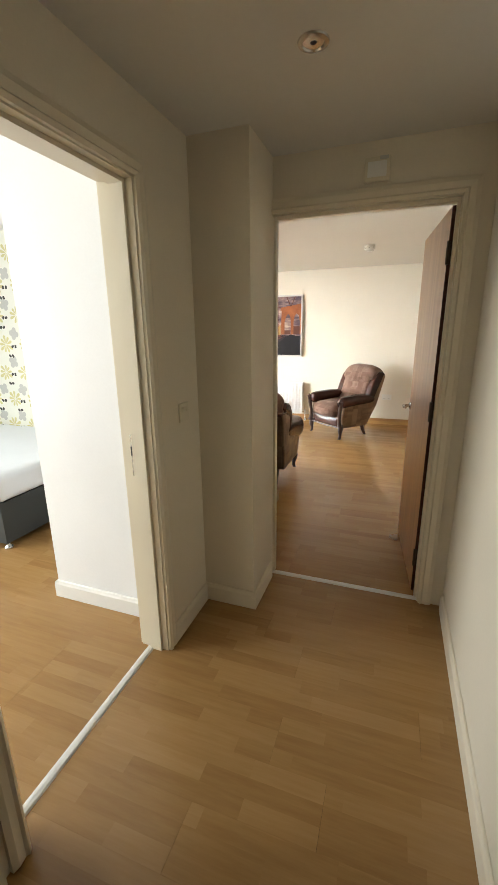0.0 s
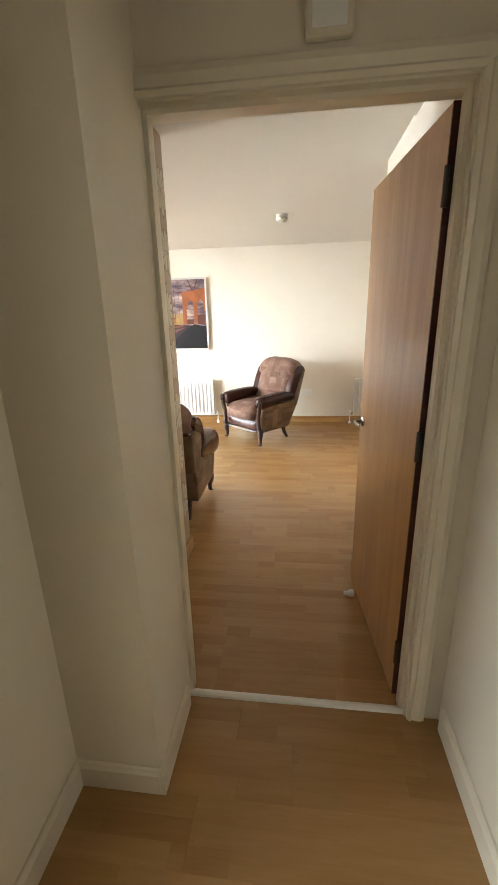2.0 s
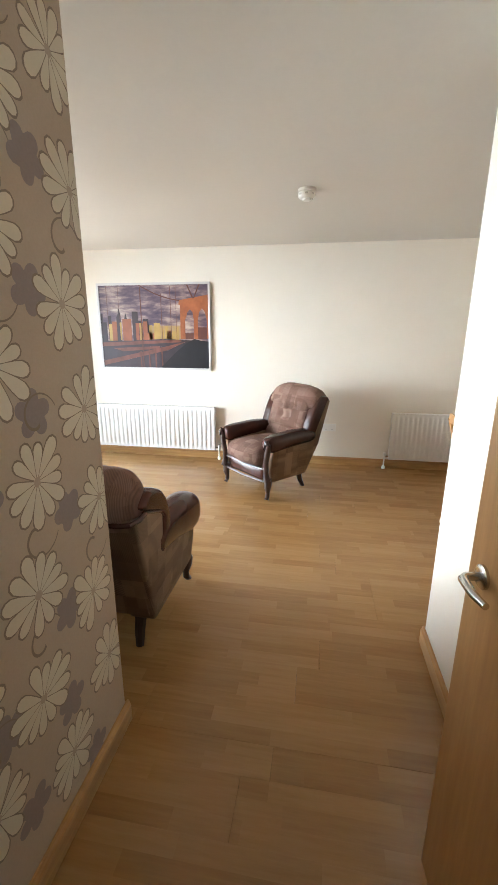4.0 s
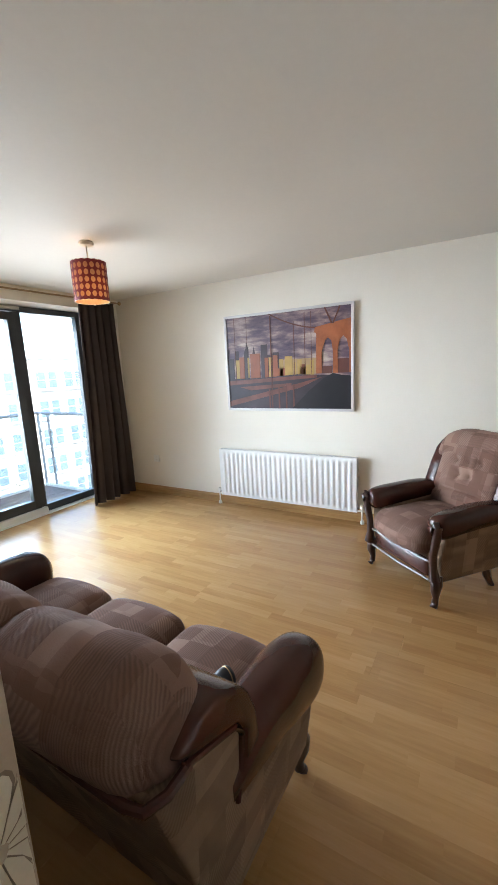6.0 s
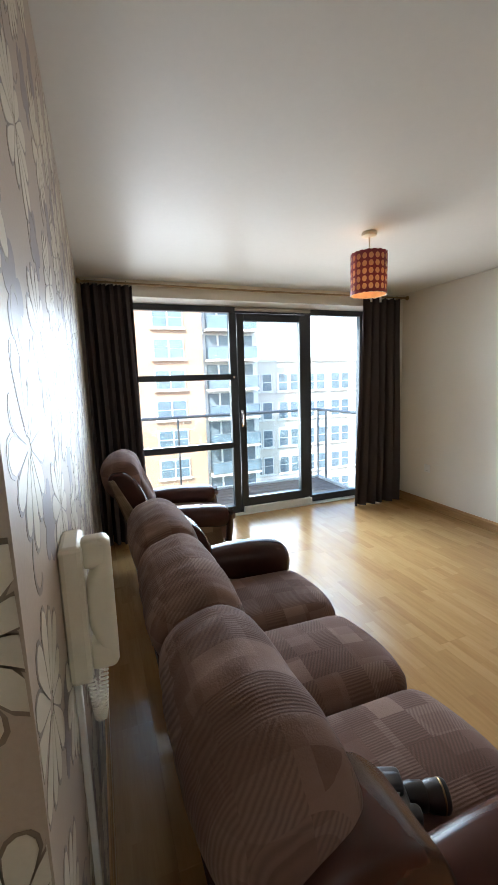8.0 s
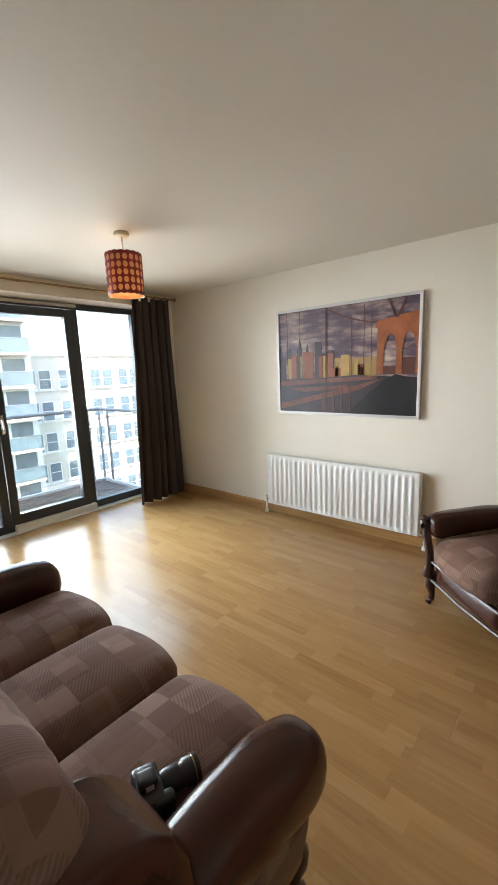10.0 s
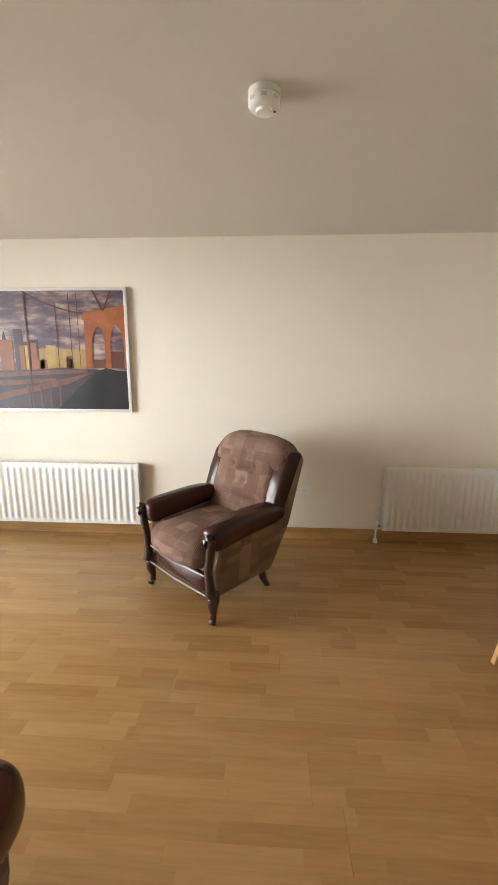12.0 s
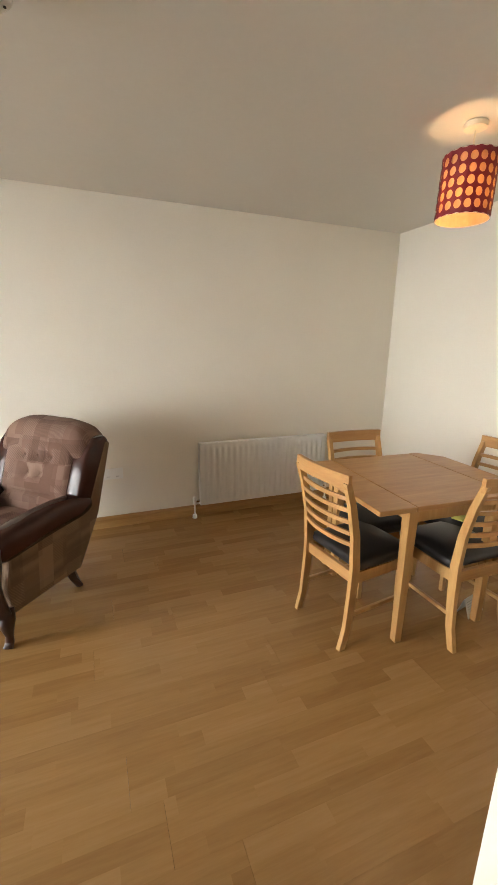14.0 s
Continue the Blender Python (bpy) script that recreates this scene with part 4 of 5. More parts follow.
        part("wing", wing, LEATHER, ob, "brown leather wing", smooth=True)
        if sofa:
            X = s * (half + 0.128)
            part("wing_piping", tube(bmesh.new(), [(X, 0.36, 0.748), (X, 0.33, 0.738), (X, 0.19, 0.682), (X, 0.162, 0.64), (X + s * 0.002, 0.178, 0.56), (X + s * 0.004, 0.20, 0.49)], 0.009, 8), LEATHER, ob, smooth=True)
        X = s * (half + 0.055)
        if not sofa:
            # carved scroll post
            bm = bmesh.new()
            tube(bm, [(X + s * 0.03, -0.345, 0.555), (X + s * 0.045, -0.352, 0.53), (X + s * 0.03, -0.356, 0.505), (X + s * 0.012, -0.352, 0.525), (X + s * 0.024, -0.354, 0.537)],
                 [0.02, 0.022, 0.022, 0.018, 0.012], 10)
            tube(bm, [(X + s * 0.045, -0.335, 0.53), (X + s * 0.03, -0.335, 0.44), (X + s * 0.005, -0.33, 0.34), (X + s * 0.006, -0.325, 0.25), (X + s * 0.022, -0.325, 0.18)],
                 [0.022, 0.026, 0.023, 0.026, 0.034], 10)
            part("carved_post", bm, CARVED, ob, "dark carved scroll post", smooth=True)
        bm = bmesh.new()
        L = X + s * 0.003
        tube(bm, [(L, -0.29, 0.2), (L + s * 0.012, -0.305, 0.15), (L + s * 0.012, -0.31, 0.11), (L + s * 0.004, -0.30, 0.06), (L + s * 0.004, -0.305, 0.025), (L + s * 0.008, -0.318, 0.0)],
             [0.03, 0.036, 0.03, 0.019, 0.021, 0.024], 12)
        part("leg", bm, CARVED, ob, "dark cabriole leg", smooth=True)
        bm = bmesh.new()
        xr = s * (half + 0.012)
        tube(bm, [(xr, foot - 0.05, 0.2), (xr, foot - 0.012, 0.08), (xr, foot + (0.0 if sofa else 0.03), 0.0)], [0.032, 0.026, 0.02], 8)
        part("leg", bm, CARVED, ob, "dark splayed leg", smooth=True)
    return ob


suite("sofa", T(-1.49, 4.10, 0) @ R(180, "Z"), 0.45, 3, "brown patchwork three-seat sofa with rolled leather arms", "sofa")
suite("armchair", T(-0.453, 6.155, 0) @ R(-41.0, "Z"), 0.49, 1, "brown leather and patchwork armchair with buttoned back", "armchair")
suite("armchair", T(-3.30, 4.06, 0) @ R(174, "Z"), 0.49, 1, "brown leather and patchwork armchair by the window curtain", "armchair")

# side table between sofa and armchair
tb = thing("side_table", T(-2.62, 3.90, 0), "small dark wooden side table beside the sofa", "table")
part("tabletop", boxm(-0.2, 0.2, -0.2, 0.2, 0.475, 0.5, bevel=0.006), wood("dark_table_wood", (0.03, 0.014, 0.008), (0.07, 0.03, 0.017), 1.0, 0.2, coat=0.3), tb)
for x in (-0.16, 0.16):
    for y in (-0.16, 0.16):
        part("leg", boxm(x - 0.018, x + 0.018, y - 0.018, y + 0.018, 0, 0.475, bevel=0.003), CARVED, tb)

# camera left on the sofa seat
kit = thing("stills_camera", T(-0.93, 4.08, 0.477) @ R(68, "Z") @ Matrix.Scale(0.86, 4), "black stills camera with strap lying on the sofa", "camera")
bm = bmesh.new()
soft_box(bm, 0.075, 0.125, 0.085, 0.014, 6, m=T(0, 0, 0.043))
soft_box(bm, 0.055, 0.05, 0.04, 0.012, 5, m=T(0, 0, 0.09))
soft_box(bm, 0.06, 0.04, 0.08, 0.015, 5, m=T(0.03, -0.05, 0.042))
part("body", bm, BLACK, kit, smooth=True)
part("lens", lathe(bmesh.new(), [(0.03, 0), (0.033, 0.015), (0.034, 0.05), (0.031, 0.055), (0.037, 0.07), (0.039, 0.105), (0.036, 0.11)], 24, T(0.035, 0.01, 0.045) @ R(90, "Y")), BLACK, kit, smooth=True)
part("lens_ring", lathe(bmesh.new(), [(0.0385, 0), (0.0397, 0.002), (0.0385, 0.005)], 24, T(0.128, 0.01, 0.045) @ R(90, "Y")), BRASS, kit, "thin gold lens ring", smooth=True)
part("badge", boxm(-0.01, 0.012, -0.0275, -0.0262, 0.083, 0.1, m=T(0, 0, 0)), WHITEPL, kit, "small pale badge")
bm = bmesh.new()
tube(bm, [(-0.03, -0.06, 0.06), (-0.055, -0.085, 0.03), (-0.09, -0.10, 0.012), (-0.15, -0.08, 0.008), (-0.20, -0.03, 0.008)], 0.014, 8, flat=0.15)
part("strap", bm, plain("grey_webbing", (0.05, 0.055, 0.06), 0.7, var=0.15, grain=300), kit, "grey webbing strap", smooth=True)


# ---- dining set ----
table = thing("dining_table", T(1.60, 5.41, 0) @ R(-3, "Z"), "beech drop-leaf dining table with square legs", "table")
part("tabletop", boxm(-0.26, 0.30, -0.375, 0.375, 0.718, 0.742, bevel=0.004), PINEX, table)
bm = bmesh.new()
add_box(bm, -0.455, -0.2625, -0.375, 0.375, 0.718, 0.742, bevel=0.004)
part("leaf", bm, PINEX, table)
bm = bmesh.new()
prism(bm, [(0.3025, -0.375), (0.36, -0.375), (0.47, -0.25), (0.47, 0.25), (0.36, 0.375), (0.3025, 0.375)], 0.718, 0.742, m=Matrix(((1, 0, 0, 0), (0, 0, 1, 0), (0, 1, 0, 0), (0, 0, 0, 1))))
part("leaf", bm, PINEX, table)
bm = bmesh.new()
for a in ((-0.24, 0.28, -0.32, -0.3), (-0.24, 0.28, 0.3, 0.32)):
    add_box(bm, a[0], a[1], a[2], a[3], 0.64, 0.718)
add_box(bm, -0.24, -0.22, -0.3, 0.3, 0.64, 0.718)
add_box(bm, 0.26, 0.28, -0.3, 0.3, 0.64, 0.718)
part("apron", bm, PINE, table)
for x in (-0.235, 0.275):
    for y in (-0.305, 0.305):
        bm = bmesh.new()
        add_box(bm, x - 0.026, x + 0.026, y - 0.026, y + 0.026, 0, 0.717, bevel=0.003)
        for v in bm.verts:
            if v.co.z < 0.3:
                v.co.x += (x - v.co.x) * 0.3
                v.co.y += (y - v.co.y) * 0.3
        part("leg", bm, PINE, table)


def dining_chair():
    """Faces local -y; origin on the floor under the seat."""
    ob = thing("dining_chair", T(0, 0, 0), "beech ladder-back dining chair with black padded seat", "chair", "chairs round the dining table")
    for s in (-1, 1):
        bm = bmesh.new()
        pts = [(0.235, 0.0), (0.205, 0.12), (0.19, 0.3), (0.185, 0.45), (0.2, 0.62), (0.235, 0.78), (0.275, 0.9)]
        w = [0.018, 0.02, 0.023, 0.024, 0.021, 0.019, 0.016]
        poly = [(y - d, z) for (y, z), d in zip(pts, w)] + [(y + d, z) for (y, z), d in zip(pts[::-1], w[::-1])]
        rot = Matrix(((0, -1, 0, 0), (1, 0, 0, 0), (0, 0, 1, 0), (0, 0, 0, 1)))
        prism(bm, poly, -0.0125, 0.0125, m=T(s * 0.185, 0, 0) @ rot)
        part("post", bm, PINE, ob)
        bm = bmesh.new()
        add_box(bm, s * 0.18 - 0.017, s * 0.18 + 0.017, -0.2, -0.166, 0, 0.42, bevel=0.003)
        for v in bm.verts:
            if v.co.z < 0.2:
                v.co.x += (s * 0.18 - v.co.x) * 0.3
                v.co.y += (-0.183 - v.co.y) * 0.3
        part("leg", bm, PINE, ob)
        part("side_rail", boxm(s * 0.18 - 0.011, s * 0.18 + 0.011, -0.165, 0.17, 0.36, 0.42, bevel=0.002), PINE, ob)
        part("stretcher", boxm(s * 0.18 - 0.008, s * 0.18 + 0.008, -0.167, 0.19, 0.17, 0.192, bevel=0.002), PINE, ob)
    part("front_rail", boxm(-0.163, 0.163, -0.195, -0.173, 0.36, 0.42, bevel=0.002), PINEX, ob)
    part("back_rail", boxm(-0.172, 0.172, 0.172, 0.194, 0.36, 0.42, bevel=0.002), PINEX, ob)
    bm = bmesh.new()
    soft_box(bm, 0.395, 0.385, 0.06, 0.028, 9, puff=(0, 0, 0.018), m=T(0, -0.025, 0.448))
    part("seat", bm, BLACKLEATHER, ob, "padded black faux leather seat", smooth=True)

    def slat(name, y, z, hgt, th, bow, half=0.173):
        bm = bmesh.new()
        n = 10
        rings = []
        for i in range(n + 1):
            u = -1 + 2 * i / n
            x, yy = u * half, y + bow * (1 - u * u)
            rings.append([bm.verts.new((x, yy + a * th / 2, z + b * hgt / 2)) for a, b in ((-1, -1), (1, -1), (1, 1), (-1, 1))])
        for a, b in zip(rings, rings[1:]):
            for i in range(4):
                j = (i + 1) % 4
                bm.faces.new((a[i], a[j], b[j], b[i]))
        bm.faces.new(rings[0][::-1])
        bm.faces.new(rings[-1])
        return part(name, bm, PINEX, ob)

    slat("top_rail", 0.272, 0.905, 0.07, 0.02, 0.02, 0.2)
    for k, z in enumerate((0.815, 0.755, 0.695, 0.635, 0.575)):
        slat("slat", 0.195 + (z - 0.5) * 0.155 + 0.004, z, 0.02, 0.014, 0.03)
    return ob


ch = dining_chair()
ch.matrix_basis = T(1.255, 5.36, 0) @ R(97, "Z") @ Matrix.Scale(0.945, 4)
tagged(ch, "beech ladder-back dining chair with black seat beside the armchair gap")
for m, lab in ((T(1.73, 5.185, 0) @ R(180, "Z"), "beech ladder-back dining chair with black seat at the table"),
               (T(1.56, 5.63, 0) @ R(-3, "Z"), "beech ladder-back dining chair with black seat near the radiator"),
               (T(2.02, 5.37, 0) @ R(-93, "Z"), "beech ladder-back dining chair with black seat near the wall")):
    tagged(copy_thing(ch, m), lab)
tagged(ch, "beech ladder-back dining chair with black seat pushed to the table")

bm = bmesh.new()
soft_box(bm, 0.1, 0.07, 0.012, 0.006, 5, m=T(1.93, 5.33, 0.482) @ R(25, "Z"))
tagged(part("sponge_cloth", bm, plain("yellow_green_cloth", (0.5, 0.5, 0.12), 0.9), smooth=True), "small yellow-green cloth lying on a chair seat", "cloth")
leaflet = thing("leaflet", T(1.90, 5.12, 0.0) @ R(12, "Z"), "white printed leaflet standing under the table", "leaflet")
bm = bmesh.new()
prism(bm, [(-0.075, 0.0), (0.075, 0.0), (0.075, 0.105), (-0.075, 0.105)], 0, 0.0015, m=R(-18, "X"))
prism(bm, [(-0.075, 0.0), (0.075, 0.0), (0.075, 0.105), (-0.075, 0.105)], 0, 0.0015, m=T(0, 0.068, 0) @ R(18, "X"))
part("sheet", bm, WHITEPL, leaflet)
bm = bmesh.new()
for i in range(6):
    prism(bm, [(-0.06, 0.018 + i * 0.013), (0.05 - 0.02 * (i % 2), 0.018 + i * 0.013), (0.05 - 0.02 * (i % 2), 0.022 + i * 0.013), (-0.06, 0.022 + i * 0.013)], -0.0008, -0.0001, m=R(-18, "X"))
part("print_lines", bm, GREYP, leaflet, "unreadable grey print lines")


# ---- lamps, detector, small fixtures ----
def pendant(x, y, tilt, label):
    ob = thing("pendant_lamp", T(x, y, CEILZ), label, "lamp", "pendant lamps")
    part("ceiling_rose", lathe(bmesh.new(), [(0.045, -0.001), (0.05, -0.008), (0.046, -0.024), (0.015, -0.03)], 24), IVORYPL, ob, smooth=True)
    part("cord", tube(bmesh.new(), [(0, 0, -0.025), (0.002, 0.001, -0.1), (0, 0, -0.24)], 0.004, 8), IVORYPL, ob, smooth=True)
    part("bulb_holder", lathe(bmesh.new(), [(0.012, -0.235), (0.018, -0.245), (0.018, -0.29), (0.014, -0.3)], 16), WHITEPL, ob, smooth=True)
    part("bulb", lathe(bmesh.new(), [(0.012, -0.295), (0.016, -0.305), (0.02, -0.315), (0.014, -0.325), (0.004, -0.33)], 16), LAMPGLOW, ob, smooth=True)
    shade = new("shade")
    shade.parent = ob
    shade.matrix_basis = R(tilt, "Y")
    RAD, Z0, Z1, NU, NV = 0.115, -0.385, -0.13, 18, 5
    bm = bmesh.new()
    dz = (Z1 - Z0 - 0.03) / NV

    def at(a, z, r):
        return bm.verts.new((r * math.cos(a), r * math.sin(a), z))

    da = 2 * math.pi / NU
    for r in (RAD, RAD - 0.002):
        for i in range(NU):
            a0 = i * da
            for z in ((Z0, Z0 + 0.015), (Z1 - 0.015, Z1)):
                bm.faces.new((at(a0, z[0], r), at(a0 + da, z[0], r), at(a0 + da, z[1], r), at(a0, z[1], r)))
            for j in range(NV):
                zc, ac = Z0 + 0.015 + dz * (j + 0.5), a0 + da / 2
                outer, inner = [], []
                for k in range(12):
                    w = 2 * math.pi * k / 12 + 0.2618
                    cx, cz = math.cos(w), math.sin(w)
                    q = 1 / max(abs(cx), abs(cz))
                    outer.append(at(ac + da / 2 * cx * q, zc + dz / 2 * cz * q, r))
                    inner.append(at(ac + 0.0152 / RAD * cx, zc + 0.0185 * cz, r))
                for k in range(12):
                    bm.faces.new((outer[k], outer[(k + 1) % 12], inner[(k + 1) % 12], inner[k]))
    bmesh.ops.remove_doubles(bm, verts=bm.verts, dist=1e-5)
    part("shade_card", bm, REDSHADE, shade, "dark red card drum with round holes")
    bm = bmesh.new()
    n = 40
    for r in (RAD - 0.006, RAD - 0.0065):
        for i in range(n):
            a = 2 * math.pi * i / n
            b = a + 2 * math.pi / n
            bm.faces.new((at(a, Z0 + 0.002, r), at(b, Z0 + 0.002, r), at(b, Z1 - 0.002, r), at(a, Z1 - 0.002, r)))
    part("liner", bm, LINER, shade, "amber translucent liner", smooth=True)
    bm = bmesh.new()
    for z in (Z0 + 0.002, Z1 - 0.002):
        tube(bm, [((RAD - 0.003) * math.cos(2 * math.pi * i / 36), (RAD - 0.003) * math.sin(2 * math.pi * i / 36), z) for i in range(37)], 0.0025, 6)
    for i in range(3):
        a = i * 2.0944
        tube(bm, [(0.016 * math.cos(a), 0.016 * math.sin(a), -0.25), (0.111 * math.cos(a), 0.111 * math.sin(a), Z1 - 0.004)], 0.0018, 6)
    part("wire_frame", bm, IVORYPL, shade)
    return ob


pendant(-2.58, 5.25, 0, "red drum pendant lamp with glowing holes near the window")
pendant(1.665, 5.331, 2, "red drum pendant lamp with glowing holes above the table")

sm = thing("smoke_detector", T(-0.147, 5.3, CEILZ), "round white smoke detector on the ceiling", "smoke detector")
part("base", lathe(bmesh.new(), [(0.056, -0.0005), (0.056, -0.018), (0.05, -0.021)], 32), WHITEPL, sm, smooth=True)
part("head", lathe(bmesh.new(), [(0.048, -0.02), (0.056, -0.026), (0.056, -0.044), (0.048, -0.053), (0.03, -0.056), (0.028, -0.066), (0.012, -0.069)], 32), WHITEPL, sm, smooth=True)
for i in range(8):
    a = i * math.pi / 4
    part("vent_slot", boxm(0.0535, 0.0568, -0.009, 0.009, -0.041, -0.031, m=R(math.degrees(a), "Z")), GREYP, sm)
part("test_light", lathe(bmesh.new(), [(0.004, -0.055), (0.004, -0.058)], 8, T(0.036, 0.01, 0)), BLACKP, sm)

spot = thing("downlight", T(-0.077, 1.653, HALLZ), "recessed steel ceiling downlight, switched off", "lamp")
part("bezel", lathe(bmesh.new(), [(0.030, -0.0005), (0.046, -0.001), (0.044, -0.006), (0.033, -0.008), (0.030, -0.004)], 32), CHROME, spot, smooth=True)
part("lamp_glass", lathe(bmesh.new(), [(0.029, -0.001), (0.029, -0.003), (0.01, -0.004)], 24), SEALG, spot, smooth=True)

chime = thing("door_chime", T(0.075, DOOR_Y0, 2.13), "white square box on the wall above the doorway", "door chime")
part("box", boxm(-0.055, 0.055, -0.03, -0.0005, -0.045, 0.05, bevel=0.006), IVORYPL, chime)
part("cover_line", boxm(-0.04, 0.04, -0.0325, -0.0298, -0.03, 0.03, bevel=0.001), WHITEPL, chime)
part("sensor", boxm(0.01, 0.045, -0.036, -0.0298, 0.034, 0.048, bevel=0.002), GREYP, chime)


def socket(name, m, label, w=0.146, h=0.086, rockers=2, plate=WHITEPL):
    ob = thing(name, m, label, "socket" if "socket" in name else "switch")
    part("plate", boxm(-w / 2, w / 2, -0.009, -0.0005, -h / 2, h / 2, bevel=0.003), plate, ob)
    for i in range(rockers):
        x = (i - (rockers - 1) / 2) * (w / max(1, rockers)) * 0.9
        part("rocker", boxm(x - 0.006, x + 0.006, -0.0125, -0.0088, 0.002, 0.024, bevel=0.001), plate, ob)
        if "socket" in name:
            part("pin_holes", boxm(x - 0.012, x + 0.012, -0.0098, -0.0089, -0.024, -0.018), GREYP, ob)
    return ob


socket("power_socket", T(0.135, NORTH, 0.435), "white double wall socket behind the armchair")
socket("power_socket", T(-3.69, NORTH, 0.44), "white single socket plate in the window corner", 0.086, 0.086, 1)
socket("light_switch", T(HALL_L, 1.875, 1.10) @ R(90, "Z"), "cream double light switch on the hall wall", 0.086, 0.086, 2, IVORYPL)

# entry phone on the papered wall
ph = thing("entry_phone", T(-1.0, SOUTH, 1.09), "ivory wall entry phone with coiled cord", "intercom")
part("base", boxm(-0.045, 0.05, 0.0005, 0.035, -0.115, 0.115, bevel=0.008), IVORYPL, ph)
bm = bmesh.new()
soft_box(bm, 0.045, 0.03, 0.225, 0.014, 10, m=T(0.015, 0.062, 0.005), warp=lambda p: p + Vector((0, -0.016 * max(0, 1 - (p.z / 0.07) ** 2) * (p.y < 0), 0)))
soft_box(bm, 0.046, 0.045, 0.05, 0.014, 6, m=T(0.015, 0.052, 0.092))
soft_box(bm, 0.046, 0.045, 0.05, 0.014, 6, m=T(0.015, 0.052, -0.082))
part("handset", bm, IVORYPL, ph, smooth=True)
bm = bmesh.new()
pts = []
for i in range(260):
    u = i / 259
    c = Vector((0.015 + 0.02 * u, 0.05 - 0.02 * u, -0.11 - 0.09 * math.sin(math.pi * u)))
    pts.append(c + Vector((0.007 * math.cos(i * 0.9), 0.007 * math.sin(i * 0.9), 0.002 * math.cos(i * 0.9))))
tube(bm, pts, 0.0016, 5)
part("cord", bm, IVORYPL, ph, smooth=True)
for z in (-0.06, -0.08, -0.1):
    part("key", lathe(bmesh.new(), [(0.005, 0), (0.005, 0.003), (0.003, 0.004)], 10, T(-0.025, 0.035, z) @ R(-90, "X")), WHITEPL, ph)
setting(part("cable_trunking", boxm(-1.012, -0.998, SOUTH, SOUTH + 0.012, 0.093, 0.972, bevel=0.002), WHITEPL), "white cable trunking below the entry phone", "trunking")
setting(part("ceiling_hatch", boxm(0.05, 0.535, 2.56, 3.24, SOFFIT - 0.004, SOFFIT - 0.0005), WHITEWALL), "flat white access panel in the passage ceiling", "hatch")

# ---- bedroom ----
bed = thing("bed", T(-3.15, 2.65, 0), "divan bed with bare white mattress", "bed")
bm = bmesh.new()
soft_box(bm, 1.9, 1.24, 0.31, 0.02, 4, m=T(0, 0, 0.205))
part("divan_base", bm, DIVAN, bed, "charcoal fabric divan base", smooth=True)
bm = bmesh.new()
soft_box(bm, 1.92, 1.26, 0.2, 0.05, 24, m=T(0, 0, 0.455), warp=lambda p: p + Vector((0, 0, 0.006 * math.sin(p.x * 40) * math.sin(p.y * 40) * (p.z > 0))))
part("mattress", bm, MATTR, bed, "white quilted mattress", smooth=True)
for x in (-0.9, 0.9):
    for y in (-0.57, 0.57):
        part("castor", lathe(bmesh.new(), [(0.028, 0), (0.03, 0.012), (0.022, 0.02), (0.014, 0.03), (0.014, 0.052)], 16, T(x, y, 0)), CHROME, bed, "chrome glide foot", smooth=True)

# ---- balcony and street ----
bal = setting(new("balcony"), "decked balcony with glass and steel railing", "balcony")
bm = bmesh.new()
add_box(bm, -5.75, -4.6, 2.4, 6.75, -0.3, -0.09)
part("slab", bm, STONE, bal)
bmb = None
for i in range(9):
    part("deck_board", boxm(-5.70 + i * 0.135, -5.575 + i * 0.135, 2.4, 6.68, -0.088, -0.062, bevel=0.003), DECK, bal)
part("kerb", boxm(-5.76, -5.70, 2.4, 6.75, -0.3, -0.03, bevel=0.005), RENDERW, bal)
part("kerb", boxm(-5.70, -4.6, 6.69, 6.75, -0.3, -0.03, bevel=0.005), RENDERW, bal)
STEEL = plain("painted_steel_rail", (0.3, 0.31, 0.32), 0.4, 0.5)
part("top_rail", tube(bmesh.new(), [(-5.73, 2.4, 1.0), (-5.73, 6.72, 1.0)], 0.021, 12), STEEL, bal, smooth=True)
part("top_rail", tube(bmesh.new(), [(-5.73, 6.72, 1.0), (-4.6, 6.72, 1.0)], 0.021, 12), STEEL, bal, smooth=True)
for x, y in ((-5.73, 6.55), (-5.73, 6.72), (-5.73, 2.6), (-5.73, 4.55), (-5.5, 6.72), (-4.68, 6.72)):
    part("post", boxm(x - 0.012, x + 0.012, y - 0.012, y + 0.012, -0.06, 0.985), STEEL, bal)
    part("clamp", boxm(x + 0.01, x + 0.05, y - 0.016, y + 0.016, 0.72, 0.75), STEEL, bal)
for y0, y1 in ((2.62, 4.53), (4.57, 6.53)):
    p = part("pane", boxm(-5.728, -5.72, y0, y1, 0.03, 0.94), GLASS, bal)
    p.visible_shadow = False

GZ = -9.5
setting(part("ground", boxm(-1500, 1500, -1500, 1500, GZ - 0.5, GZ), ASPH), "grey asphalt street far below the balcony", "ground")


def facade(name, m, w, h, depth, material, label):
    """A block whose front is the plane y = 0, facing local -y."""
    ob = tagged(new(name), label, "building")
    ob.matrix_basis = m
    part("wall", boxm(0, w, 0, depth, 0, h), material, ob)
    part("roof", boxm(-0.15, w + 0.15, -0.15, depth, h, h + 0.25), RENDERW, ob)
    return ob


